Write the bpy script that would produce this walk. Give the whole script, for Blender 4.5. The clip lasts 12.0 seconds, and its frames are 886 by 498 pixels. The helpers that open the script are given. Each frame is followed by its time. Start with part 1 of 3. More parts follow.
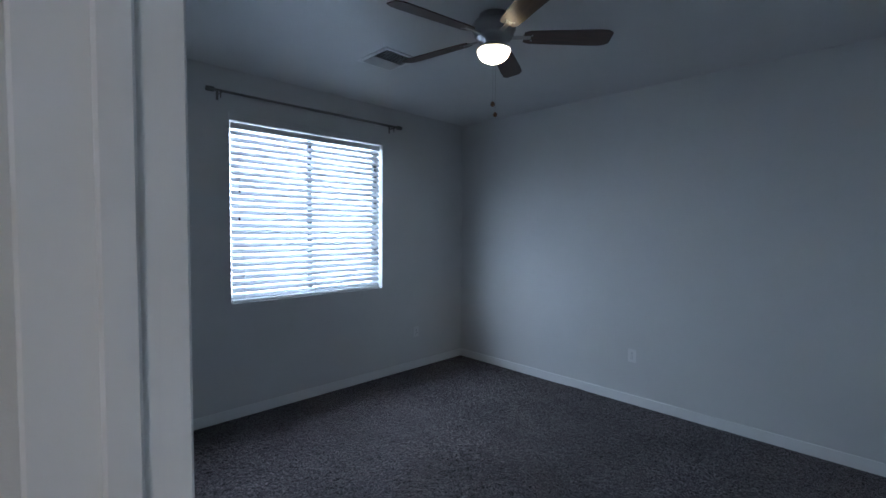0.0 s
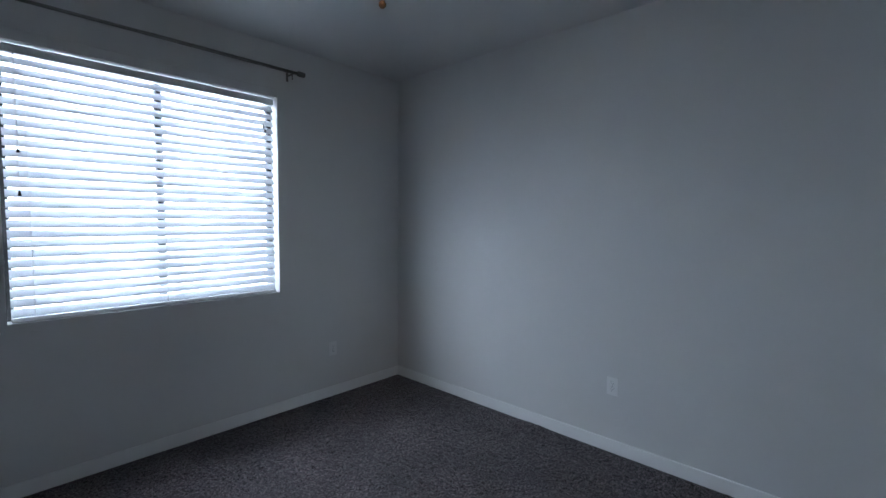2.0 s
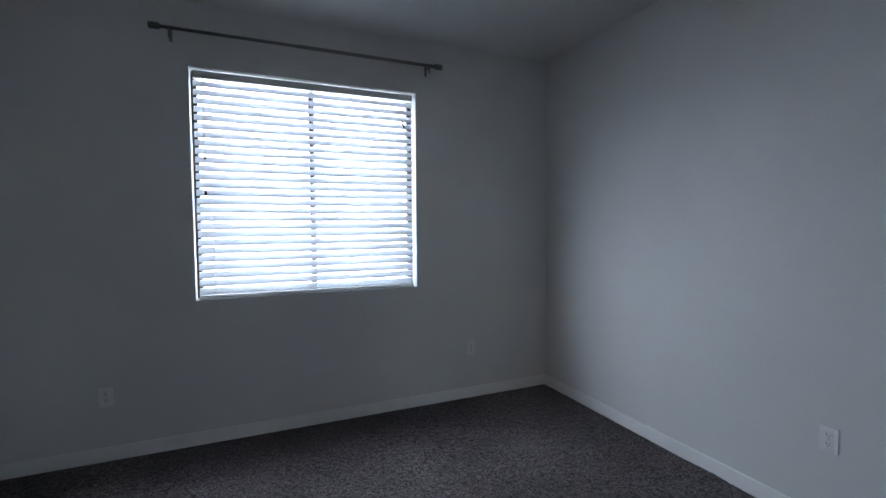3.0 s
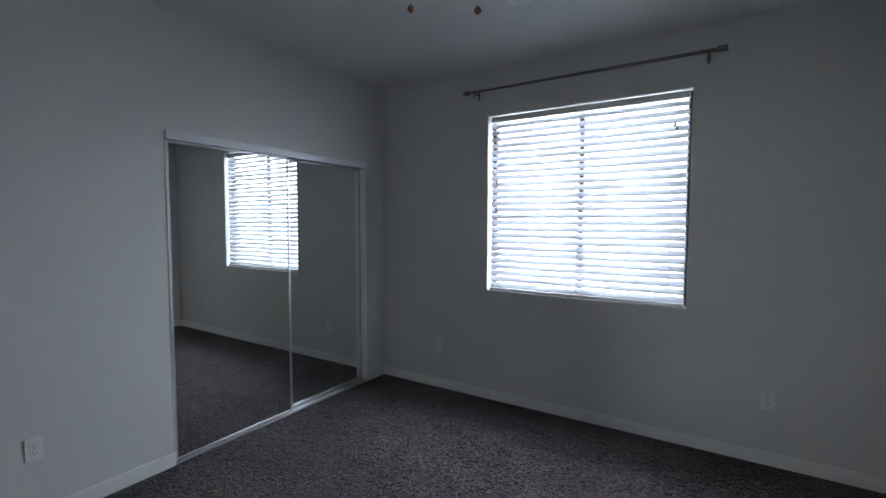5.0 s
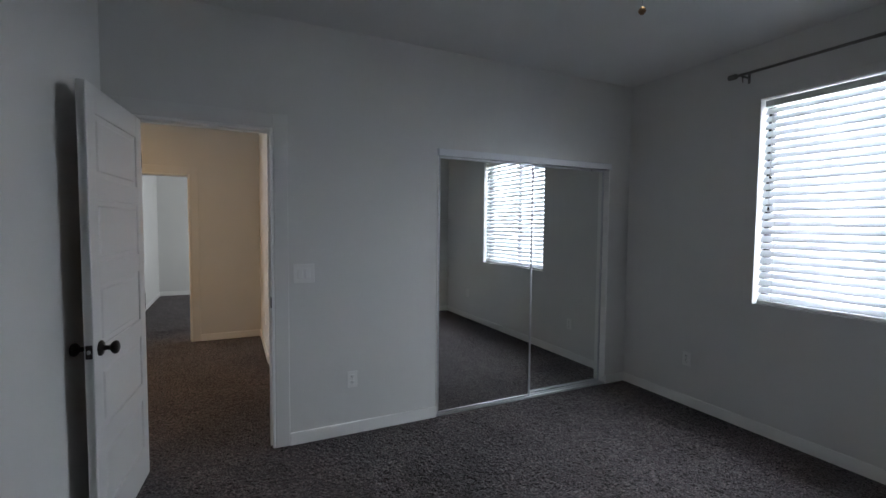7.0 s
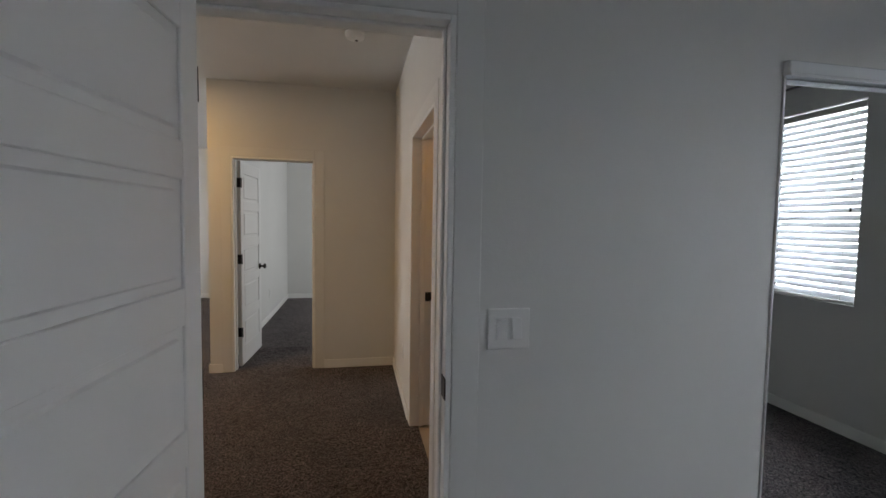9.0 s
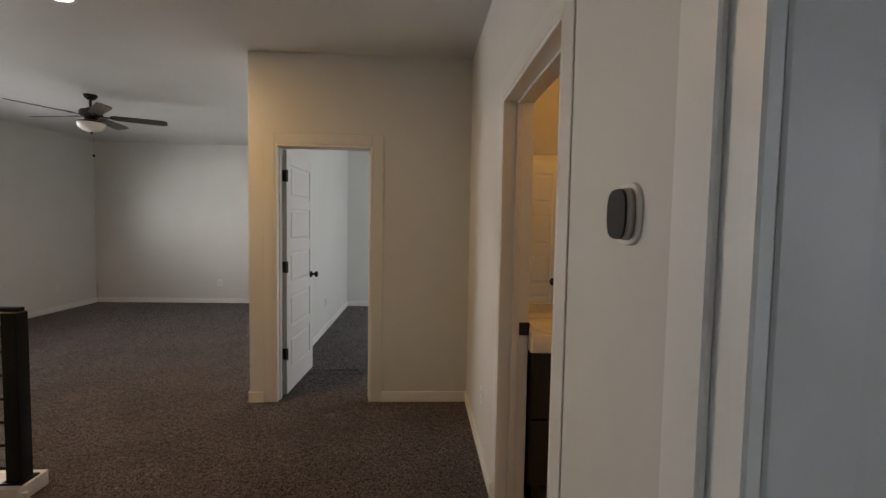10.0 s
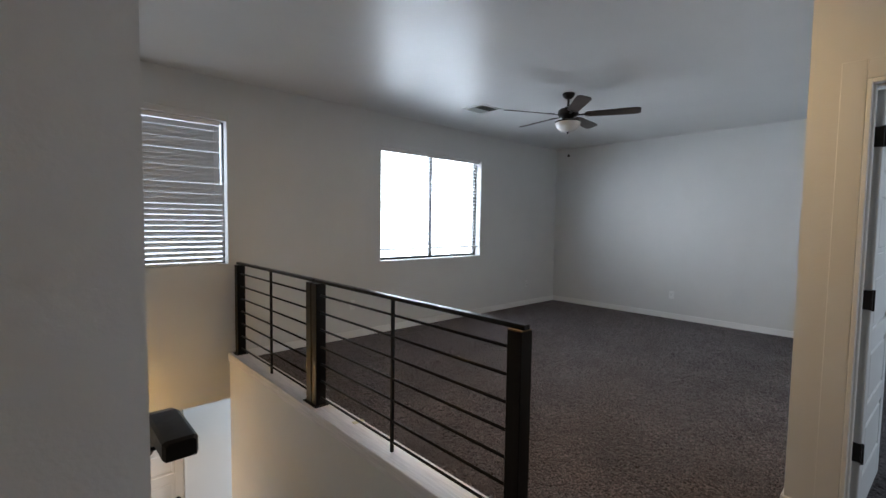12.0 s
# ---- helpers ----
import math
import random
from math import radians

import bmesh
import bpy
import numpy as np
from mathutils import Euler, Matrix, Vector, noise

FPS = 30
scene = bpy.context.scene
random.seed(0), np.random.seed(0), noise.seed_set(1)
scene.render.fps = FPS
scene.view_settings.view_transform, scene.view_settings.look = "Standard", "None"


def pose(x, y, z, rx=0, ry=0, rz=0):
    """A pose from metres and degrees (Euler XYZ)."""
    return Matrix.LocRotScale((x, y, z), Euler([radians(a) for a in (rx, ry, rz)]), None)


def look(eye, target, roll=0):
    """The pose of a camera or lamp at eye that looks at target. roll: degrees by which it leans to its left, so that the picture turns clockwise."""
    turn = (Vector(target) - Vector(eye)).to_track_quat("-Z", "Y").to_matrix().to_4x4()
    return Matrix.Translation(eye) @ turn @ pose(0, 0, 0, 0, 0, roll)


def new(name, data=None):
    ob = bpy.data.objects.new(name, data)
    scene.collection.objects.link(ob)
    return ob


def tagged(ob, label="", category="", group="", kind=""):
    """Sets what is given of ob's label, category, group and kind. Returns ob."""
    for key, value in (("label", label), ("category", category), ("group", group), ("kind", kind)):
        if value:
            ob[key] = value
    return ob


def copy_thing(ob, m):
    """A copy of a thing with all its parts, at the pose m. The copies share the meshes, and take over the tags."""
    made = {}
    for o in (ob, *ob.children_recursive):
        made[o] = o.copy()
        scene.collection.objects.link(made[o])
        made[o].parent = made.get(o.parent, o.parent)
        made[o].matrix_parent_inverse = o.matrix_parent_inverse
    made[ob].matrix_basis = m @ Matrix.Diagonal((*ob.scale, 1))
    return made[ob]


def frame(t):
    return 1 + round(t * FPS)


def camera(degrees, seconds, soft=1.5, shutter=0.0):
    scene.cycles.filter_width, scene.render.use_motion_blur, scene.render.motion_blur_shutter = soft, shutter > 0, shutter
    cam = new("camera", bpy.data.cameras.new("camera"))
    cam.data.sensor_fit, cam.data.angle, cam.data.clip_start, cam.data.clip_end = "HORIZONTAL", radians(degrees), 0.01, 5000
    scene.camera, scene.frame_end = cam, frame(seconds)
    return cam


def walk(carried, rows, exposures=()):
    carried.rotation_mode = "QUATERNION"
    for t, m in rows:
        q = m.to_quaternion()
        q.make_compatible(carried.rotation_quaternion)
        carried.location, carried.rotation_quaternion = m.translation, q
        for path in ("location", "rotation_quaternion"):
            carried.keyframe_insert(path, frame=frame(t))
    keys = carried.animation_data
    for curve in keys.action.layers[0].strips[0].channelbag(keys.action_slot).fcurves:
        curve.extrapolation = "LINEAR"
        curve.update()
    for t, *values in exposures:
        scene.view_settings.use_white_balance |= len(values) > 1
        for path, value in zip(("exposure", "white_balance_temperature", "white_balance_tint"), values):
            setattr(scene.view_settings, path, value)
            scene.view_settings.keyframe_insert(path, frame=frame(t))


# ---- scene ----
cam = camera(89.8, 12.0)
PATH = [
    (0, (0.148, 0.258, 1.533), (1.549, 1.682, 1.439), 0.5),
    (0.5, (0.479, 0.316, 1.531), (1.956, 1.66, 1.427), 0.7),
    (1, (0.774, 0.439, 1.484), (2.253, 1.782, 1.396), 0.4),
    (1.5, (1.031, 0.602, 1.479), (2.519, 1.934, 1.376), 0.5),
    (2, (1.276, 0.745, 1.476), (2.736, 2.105, 1.345), 0.5),
    (2.5, (1.5, 0.819, 1.433), (2.759, 2.367, 1.303), 0.0),
    (3, (1.722, 0.755, 1.382), (2.515, 2.588, 1.275), -0.3),
    (3.2, (1.759, 0.7, 1.369), (2.396, 2.594, 1.275), -0.7),
    (4.8, (2.958, 0.556, 1.479), (2.029, 2.323, 1.357), 0.0),
    (5, (3.076, 0.586, 1.485), (2.002, 2.269, 1.366), 0.1),
    (5.5, (3.366, 0.619, 1.486), (2.003, 2.077, 1.368), 0.5),
    (6, (3.555, 0.618, 1.488), (1.98, 1.845, 1.372), 0.6),
    (6.5, (3.519, 0.575, 1.472), (1.813, 1.612, 1.362), 0.6),
    (7, (3.287, 0.532, 1.459), (1.487, 1.397, 1.352), 0.5),
    (7.2, (3.167, 0.536, 1.476), (1.338, 1.337, 1.363), 0.5),
    (9, (1.576, 0.501, 1.46), (-0.383, 0.886, 1.341), 0.9),
    (9.5, (1.131, 0.49, 1.457), (-0.852, 0.726, 1.346), 1.0),
    (10, (0.644, 0.483, 1.445), (-1.35, 0.591, 1.333), 1.0),
    (10.5, (0.221, 0.382, 1.436), (-1.769, 0.227, 1.315), 0.7),
    (11, (-0.132, 0.189, 1.419), (-2.068, -0.3, 1.303), 0.8),
    (11.5, (-0.313, -0.051, 1.403), (-2.093, -0.954, 1.286), 0.8),
    (12, (-0.224, -0.444, 1.4), (-1.58, -1.909, 1.281), 0.8),
]
EXPOSURES = [
    (0.0, -0.2, 5350, 8), (1.5, -0.06, 5600, 9), (3.0, -0.03, 5900, 11), (6.5, 0.0, 6350, 11),
    (9.0, -0.07, 6760, 12), (10.5, -0.15, 6900, 11), (11.0, -0.1, 6300, 8), (12.0, -0.1, 5650, 8),
]
walk(cam, [(t, look(eye, target, roll)) for t, eye, target, roll in PATH], EXPOSURES)

# ---- world, sun, window light ----
world = bpy.data.worlds.new("world")
scene.world = world
world.use_nodes = True
_wt = world.node_tree
_sky = _wt.nodes.new("ShaderNodeTexSky")
_sky.sky_type, _sky.sun_disc, _sky.sun_elevation, _sky.sun_rotation = "NISHITA", False, radians(58), radians(95)
_wt.nodes["Background"].inputs["Strength"].default_value = 0.12
_wt.links.new(_sky.outputs["Color"], _wt.nodes["Background"].inputs["Color"])
_sun = bpy.data.lights.new("sun", "SUN")
_sun.energy, _sun.angle, _sun.color = 3.0, radians(0.5), (1.0, 0.95, 0.88)
new("sun", _sun).matrix_world = look((12, -1, 20), (0, 0, 0))


def area_lamp(name, at, to, w, h, watts, colour):
    lamp = bpy.data.lights.new(name, "AREA")
    lamp.shape, lamp.size, lamp.size_y, lamp.energy, lamp.color = "RECTANGLE", w, h, watts, colour
    ob = new(name, lamp)
    ob.matrix_world = look(at, to)
    return ob


def point_lamp(name, at, watts, colour, radius=0.06):
    lamp = bpy.data.lights.new(name, "POINT")
    lamp.energy, lamp.color, lamp.shadow_soft_size = watts, colour, radius
    ob = new(name, lamp)
    ob.location = at
    return ob


SKY_BLUE = (0.82, 0.90, 1.0)
WARM = (1.0, 0.62, 0.27)
area_lamp("sky_bedroom_window", (2.13, 4.10, 1.63), (2.13, 0, 1.63), 1.52, 1.50, 90, SKY_BLUE)
area_lamp("sky_loft_window", (-4.35, -5.27, 1.62), (-4.35, 0, 1.62), 1.90, 1.50, 94, (0.95, 0.98, 1.0))
area_lamp("sky_stair_window", (-0.87, -5.27, 1.66), (-0.87, 0, 1.66), 1.56, 1.45, 22, (0.95, 0.98, 1.0))
# Added daylight source, out of view, to brighten the entry below.
area_lamp("added_entry_daylight", (-4.55, -5.65, -1.4), (0, -5.65, -1.4), 0.75, 1.7, 130, (0.95, 0.98, 1.0))
# Light added for the far room, behind a window that is never in view.
area_lamp("added_far_room_daylight", (-5.1, 3.27, 1.6), (-5.1, 0, 1.6), 1.5, 1.4, 60, (0.92, 0.97, 1.0))
point_lamp("fan_bulb", (2.16, 1.905, 2.515), 9.0, (1.0, 0.72, 0.42), 0.03)
area_lamp("hall_downlight_lamp", (-2.15, -1.65, 2.726), (-2.15, -1.65, 0), 0.13, 0.13, 27, (1.0, 0.62, 0.26)).data.shape = "DISK"
point_lamp("bath_bulb", (-1.15, 1.9, 2.5), 8.0, (1.0, 0.46, 0.09), 0.08)
point_lamp("sconce_bulb", (-0.65, -4.90, -0.26), 52, (1.0, 0.53, 0.14), 0.03)

# ---- materials ----
def material(name, base, rough=0.6, metal=0.0, spec=0.5):
    m = bpy.data.materials.new(name)
    m.use_nodes = True
    b = m.node_tree.nodes["Principled BSDF"]
    b.inputs["Base Color"].default_value = (*base, 1)
    b.inputs["Roughness"].default_value = rough
    b.inputs["Metallic"].default_value = metal
    b.inputs["Specular IOR Level"].default_value = spec
    return m, m.node_tree, b


def noise_node(nt, scale, detail=3.0, rough=0.55, vec=None):
    n = nt.nodes.new("ShaderNodeTexNoise")
    n.inputs["Scale"].default_value, n.inputs["Detail"].default_value, n.inputs["Roughness"].default_value = scale, detail, rough
    nt.links.new(vec or nt.nodes.new("ShaderNodeTexCoord").outputs["Object"], n.inputs["Vector"])
    return n


def ramp(nt, fac, stops):
    r = nt.nodes.new("ShaderNodeValToRGB")
    while len(r.color_ramp.elements) < len(stops):
        r.color_ramp.elements.new(0.5)
    for e, (p, c) in zip(r.color_ramp.elements, stops):
        e.position, e.color = p, (*c, 1)
    nt.links.new(fac, r.inputs["Fac"])
    return r


def bump(nt, b, height, strength, dist, chain=None):
    n = nt.nodes.new("ShaderNodeBump")
    n.inputs["Strength"].default_value, n.inputs["Distance"].default_value = strength, dist
    nt.links.new(height, n.inputs["Height"])
    if chain:
        nt.links.new(chain.outputs["Normal"], n.inputs["Normal"])
    nt.links.new(n.outputs["Normal"], b.inputs["Normal"])
    return n


def paint(name, base, rough, spec=0.5, peel=0.35, var=0.03):
    m, nt, b = material(name, base, rough, 0, spec)
    big = noise_node(nt, 1.3, 4)
    lo = tuple(c * (1 - var) for c in base)
    hi = tuple(min(1, c * (1 + var)) for c in base)
    r = ramp(nt, big.outputs["Fac"], [(0.3, lo), (0.7, hi)])
    nt.links.new(r.outputs["Color"], b.inputs["Base Color"])
    fine = noise_node(nt, 190, 2)
    mid = noise_node(nt, 45, 2)
    a = bump(nt, b, mid.outputs["Fac"], peel * 0.5, 0.003)
    bump(nt, b, fine.outputs["Fac"], peel, 0.0012, a)
    rr = nt.nodes.new("ShaderNodeMapRange")
    rr.inputs["To Min"].default_value, rr.inputs["To Max"].default_value = rough - 0.05, rough + 0.07
    nt.links.new(mid.outputs["Fac"], rr.inputs["Value"])
    nt.links.new(rr.outputs["Result"], b.inputs["Roughness"])
    return m


WALL = paint("wall_paint", (0.69, 0.69, 0.675), 0.5, 0.4)
CEILING = paint("ceiling_paint", (0.67, 0.67, 0.66), 0.36, 0.5, 0.12)
TRIM = paint("trim_paint", (0.84, 0.84, 0.825), 0.32, 0.5, 0.08, 0.02)
DOOR_PAINT = paint("door_paint", (0.75, 0.75, 0.74), 0.34, 0.5, 0.08, 0.02)
CASING = paint("casing_paint", (0.71, 0.71, 0.695), 0.36, 0.5, 0.08, 0.02)
PLASTIC = paint("white_plastic", (0.80, 0.80, 0.785), 0.3, 0.5, 0.02, 0.01)
CERAMIC = material("white_ceramic", (0.82, 0.81, 0.78), 0.12)[0]
VALANCE = paint("valance_vinyl", (0.70, 0.70, 0.685), 0.35, 0.5, 0.02, 0.01)
ALUMINIUM = paint("white_aluminium", (0.80, 0.82, 0.85), 0.2, 0.7, 0.02, 0.02)


def carpet_material():
    m, nt, b = material("carpet", (0.06, 0.055, 0.055), 0.95, 0, 0.1)
    tuft = noise_node(nt, 88, 4, 0.8)
    clump = noise_node(nt, 30, 3, 0.65)
    tread = noise_node(nt, 2.2, 5, 0.65)
    c1 = ramp(nt, tuft.outputs["Fac"], [(0.40, (0.0052, 0.0037, 0.0042)), (0.5, (0.044, 0.034, 0.0365)), (0.62, (0.25, 0.197, 0.203))])
    c2 = ramp(nt, clump.outputs["Fac"], [(0.32, (0.60, 0.60, 0.60)), (0.68, (1.28, 1.28, 1.28))])
    c3 = ramp(nt, tread.outputs["Fac"], [(0.36, (0.66, 0.66, 0.66)), (0.62, (1.16, 1.16, 1.16))])
    out = c1.outputs["Color"]
    for c in (c2, c3):
        x = nt.nodes.new("ShaderNodeMix")
        x.data_type, x.blend_type = "RGBA", "MULTIPLY"
        x.inputs["Factor"].default_value = 1
        nt.links.new(out, x.inputs["A"])
        nt.links.new(c.outputs["Color"], x.inputs["B"])
        out = x.outputs["Result"]
    nt.links.new(out, b.inputs["Base Color"])
    b.inputs["Sheen Weight"].default_value = 0.25
    b.inputs["Sheen Roughness"].default_value = 0.5
    a = bump(nt, b, clump.outputs["Fac"], 0.4, 0.010)
    bump(nt, b, tuft.outputs["Fac"], 1.0, 0.009, a)
    return m


CARPET = carpet_material()


def wood(name, dark, light, rough=0.35, scale=6.0, along=(1, 14, 14)):
    m, nt, b = material(name, light, rough)
    mp = nt.nodes.new("ShaderNodeMapping")
    mp.inputs["Scale"].default_value = along
    nt.links.new(nt.nodes.new("ShaderNodeTexCoord").outputs["Object"], mp.inputs["Vector"])
    g = noise_node(nt, scale, 5, 0.6, mp.outputs["Vector"])
    r = ramp(nt, g.outputs["Fac"], [(0.3, dark), (0.7, light)])
    nt.links.new(r.outputs["Color"], b.inputs["Base Color"])
    bump(nt, b, g.outputs["Fac"], 0.15, 0.001)
    return m


LEDGE = wood("white_stained_ledge", (0.60, 0.585, 0.60), (0.80, 0.785, 0.79), 0.45, 5.0, (16, 1, 16))
BLADE = wood("walnut_blade", (0.030, 0.016, 0.012), (0.085, 0.042, 0.028))
BLADE_GREY = wood("weathered_blade", (0.030, 0.020, 0.016), (0.085, 0.060, 0.048))
VANITY_WOOD = wood("espresso_veneer", (0.007, 0.005, 0.0045), (0.018, 0.013, 0.011), 0.45)


def metal(name, base, rough, metallic=1.0):
    m, nt, b = material(name, base, rough, metallic)
    n = noise_node(nt, 40, 3)
    rr = nt.nodes.new("ShaderNodeMapRange")
    rr.inputs["To Min"].default_value, rr.inputs["To Max"].default_value = rough * 0.75, rough * 1.3
    nt.links.new(n.outputs["Fac"], rr.inputs["Value"])
    nt.links.new(rr.outputs["Result"], b.inputs["Roughness"])
    return m


SATIN_ALUMINIUM = metal("satin_aluminium", (0.62, 0.63, 0.65), 0.3, 0.85)
CHROME = metal("chrome", (0.75, 0.75, 0.76), 0.12)
NICKEL = metal("brushed_nickel", (0.42, 0.41, 0.40), 0.32)
BRONZE = metal("oil_rubbed_bronze", (0.022, 0.018, 0.016), 0.34, 0.6)
BLACK_STEEL = metal("black_steel", (0.005, 0.0047, 0.0055), 0.34, 0.0)
BLACK_STEEL.node_tree.nodes["Principled BSDF"].inputs["Specular IOR Level"].default_value = 0.2
ROD_METAL = metal("rod_metal", (0.23, 0.22, 0.21), 0.35)
FRAME_DARK = metal("dark_window_frame", (0.04, 0.038, 0.036), 0.45, 0.2)
BROWN_END = wood("brown_end", (0.10, 0.07, 0.04), (0.20, 0.14, 0.08), 0.7)
PULL_WOOD = wood("pull_bead_wood", (0.16, 0.08, 0.04), (0.30, 0.16, 0.08), 0.4)
# Near-black colour stands in for the shade inside slots, vents and holes.
DARK = material("recess_shade", (0.02, 0.02, 0.02), 0.8)[0]
MIRROR = material("mirror_silver", (0.88, 0.90, 0.88), 0.015, 1.0)[0]
BLACK_GLASS = material("black_glass", (0.006, 0.006, 0.007), 0.35, 0.0, 0.25)[0]
LABEL = material("paper_label", (0.62, 0.58, 0.40), 0.7)[0]
TILE = paint("entry_tile", (0.42, 0.36, 0.29), 0.4, 0.5, 0.1, 0.15)


def slat_material(name, base, through_part):
    m, nt, b = material(name, base, 0.4)
    tr = nt.nodes.new("ShaderNodeBsdfTranslucent")
    tr.inputs["Color"].default_value = (*base, 1)
    mix = nt.nodes.new("ShaderNodeMixShader")
    mix.inputs["Fac"].default_value = through_part
    nt.links.new(b.outputs["BSDF"], mix.inputs[1])
    nt.links.new(tr.outputs["BSDF"], mix.inputs[2])
    nt.links.new(mix.outputs["Shader"], nt.nodes["Material Output"].inputs["Surface"])
    return m


SLAT = slat_material("blind_slat_vinyl", (0.80, 0.82, 0.84), 0.27)
# Same slats, with the stair blind's shade put into a duller, denser colour.
SLAT_SHADED = slat_material("blind_slat_shaded", (0.66, 0.66, 0.66), 0.05)


def glass_material():
    m, nt, b = material("clear_glass", (1, 1, 1), 0.0)
    b.inputs["Transmission Weight"].default_value = 1.0
    b.inputs["IOR"].default_value = 1.45
    return m


GLASS = glass_material()


def glow(name, colour, strength):
    m, nt, b = material(name, colour, 0.4)
    b.inputs["Emission Color"].default_value = (*colour, 1)
    b.inputs["Emission Strength"].default_value = strength
    return m


LIT_GLOBE = glow("lit_frosted_globe", (1.0, 0.80, 0.52), 3.5)
LIT_SHADE = glow("lit_sconce_shade", (1.0, 0.72, 0.38), 3.0)
for _m in (LIT_SHADE, LIT_GLOBE):
    _t = _m.node_tree
    _tr, _mx = _t.nodes.new("ShaderNodeBsdfTranslucent"), _t.nodes.new("ShaderNodeMixShader")
    _mx.inputs["Fac"].default_value = 0.75
    _t.links.new(_t.nodes["Principled BSDF"].outputs["BSDF"], _mx.inputs[1])
    _t.links.new(_tr.outputs["BSDF"], _mx.inputs[2])
    _t.links.new(_mx.outputs["Shader"], _t.nodes["Material Output"].inputs["Surface"])
LIT_LENS = glow("lit_downlight_lens", (1.0, 0.85, 0.66), 6.0)
FROSTED = material("frosted_white_glass", (0.74, 0.73, 0.70), 0.25)[0]


# ---- building blocks ----
def box(bm, a, b, bevel=0.0, segments=1):
    m = Matrix.LocRotScale([(p + q) / 2 for p, q in zip(a, b)], None, [abs(q - p) for p, q in zip(a, b)])
    r = bmesh.ops.create_cube(bm, size=1, matrix=m)
    if bevel:
        edges = list({e for v in r["verts"] for e in v.link_edges})
        bmesh.ops.bevel(bm, geom=edges, offset=bevel, segments=segments, profile=0.5, affect="EDGES")
    return bm


def lathe(bm, profile, n=24, m=Matrix()):
    rings = []
    for r, z in profile:
        if r < 1e-5:
            rings.append([bm.verts.new(m @ Vector((0, 0, z)))])
        else:
            rings.append([bm.verts.new(m @ Vector((r * math.cos(2 * math.pi * i / n), r * math.sin(2 * math.pi * i / n), z))) for i in range(n)])
    for p, q in zip(rings, rings[1:]):
        for i in range(n):
            k = (i + 1) % n
            ids = [p[i % len(p)], p[k % len(p)], q[k % len(q)], q[i % len(q)]]
            seen = []
            for v in ids:
                if v not in seen:
                    seen.append(v)
            if len(seen) > 2:
                f = bm.faces.new(seen)
                f.smooth = True
    bmesh.ops.recalc_face_normals(bm, faces=bm.faces[:])
    return bm


def rod(bm, a, b, r, n=10):
    a, b = Vector(a), Vector(b)
    d = b - a
    m = Matrix.Translation(a) @ d.to_track_quat("Z", "Y").to_matrix().to_4x4()
    return lathe(bm, [(0, 0), (r, 0), (r, d.length), (0, d.length)], n, m)


def part(name, bm, mat, parent=None, label=""):
    me = bpy.data.meshes.new(name)
    bm.to_mesh(me)
    bm.free()
    me.materials.append(mat)
    ob = new(name, me)
    if parent:
        ob.parent = parent
    if label:
        ob["label"] = label
    return ob


def share(ob, parent, m):
    """Another piece on the same mesh."""
    o = new(ob.name.split(".")[0], ob.data)
    o.parent, o.matrix_basis = parent, m
    return o


def thing(name, m, label, category, group="", kind=""):
    e = new(name)
    e.matrix_world = m
    e.empty_display_size = 0.1
    return tagged(e, label, category, group, kind)


def block(name, a, b, mat, label, category, kind="structure", bevel=0.0):
    return tagged(part(name, box(bmesh.new(), a, b, bevel), mat), label, category, kind=kind)


def wall(name, axis, face, back, u0, u1, z0, z1, holes, label):
    """A wall across axis ('x' or 'y'), from face to back, along the other axis from u0 to u1; holes: (u0, u1, z0, z1)."""
    bm = bmesh.new()

    def piece(a0, a1, b0, b1):
        if a1 - a0 < 1e-4 or b1 - b0 < 1e-4:
            return
        if axis == "x":
            box(bm, (min(face, back), a0, b0), (max(face, back), a1, b1))
        else:
            box(bm, (a0, min(face, back), b0), (a1, max(face, back), b1))
    u = u0
    for a, b, c, d in sorted(holes):
        piece(u, a, z0, z1)
        piece(a, b, z0, c)
        piece(a, b, d, z1)
        u = b
    piece(u, u1, z0, z1)
    return tagged(part(name, bm, WALL), label, "wall", kind="structure")


CEIL = 2.74
W, E, N, S = 0.278, 4.04, 3.895, -0.085        # bedroom faces
HW, HN, HS = -2.905, 0.885, -0.845             # hall west, hall north, loft corner
LS, LW = -5.055, -7.28                         # loft south and west
WIN = (1.40, 2.865, 0.92, 2.358)               # bedroom window
LWIN = (-5.263, -3.43, 0.905, 2.335)           # loft window
SWIN = (-1.63, -0.11, 0.965, 2.345)            # stair window
DR = (-0.005, 0.785, 0.0, 2.06)                  # bedroom door
CL = (1.928, 3.652, 0.0, 2.026)                  # closet
FD = (-0.645, 0.11, 0.0, 2.045)                # far room door
BD = (-1.525, -0.62, 0.0, 2.055)                # bath door
WX = -0.30                                     # stair's east wall

# ---- structure ----
wall("wall_north", "y", N, N + 0.2, W - 0.12, E + 0.2, 0, CEIL, [WIN], "white orange-peel bedroom wall with the blind-covered window")
wall("wall_east", "x", E, E + 0.2, S, N, 0, CEIL, [], "plain white orange-peel bedroom wall")
wall("wall_south", "y", S, S - 0.12, W, E + 0.2, 0, CEIL, [], "plain white bedroom wall behind the open door")
wall("wall_west", "x", W, W - 0.12, -1.05, N, 0, CEIL, [DR, CL], "white bedroom wall with doorway and mirrored closet")
wall("wall_hall_north", "y", HN, HN + 0.14, HW - 0.12, W - 0.12, 0, CEIL, [BD], "white hall wall with the bathroom doorway")
wall("wall_hall_west", "x", HW, HW - 0.12, HS, HN, 0, CEIL, [FD], "cream-lit hall wall with the far room's doorway")
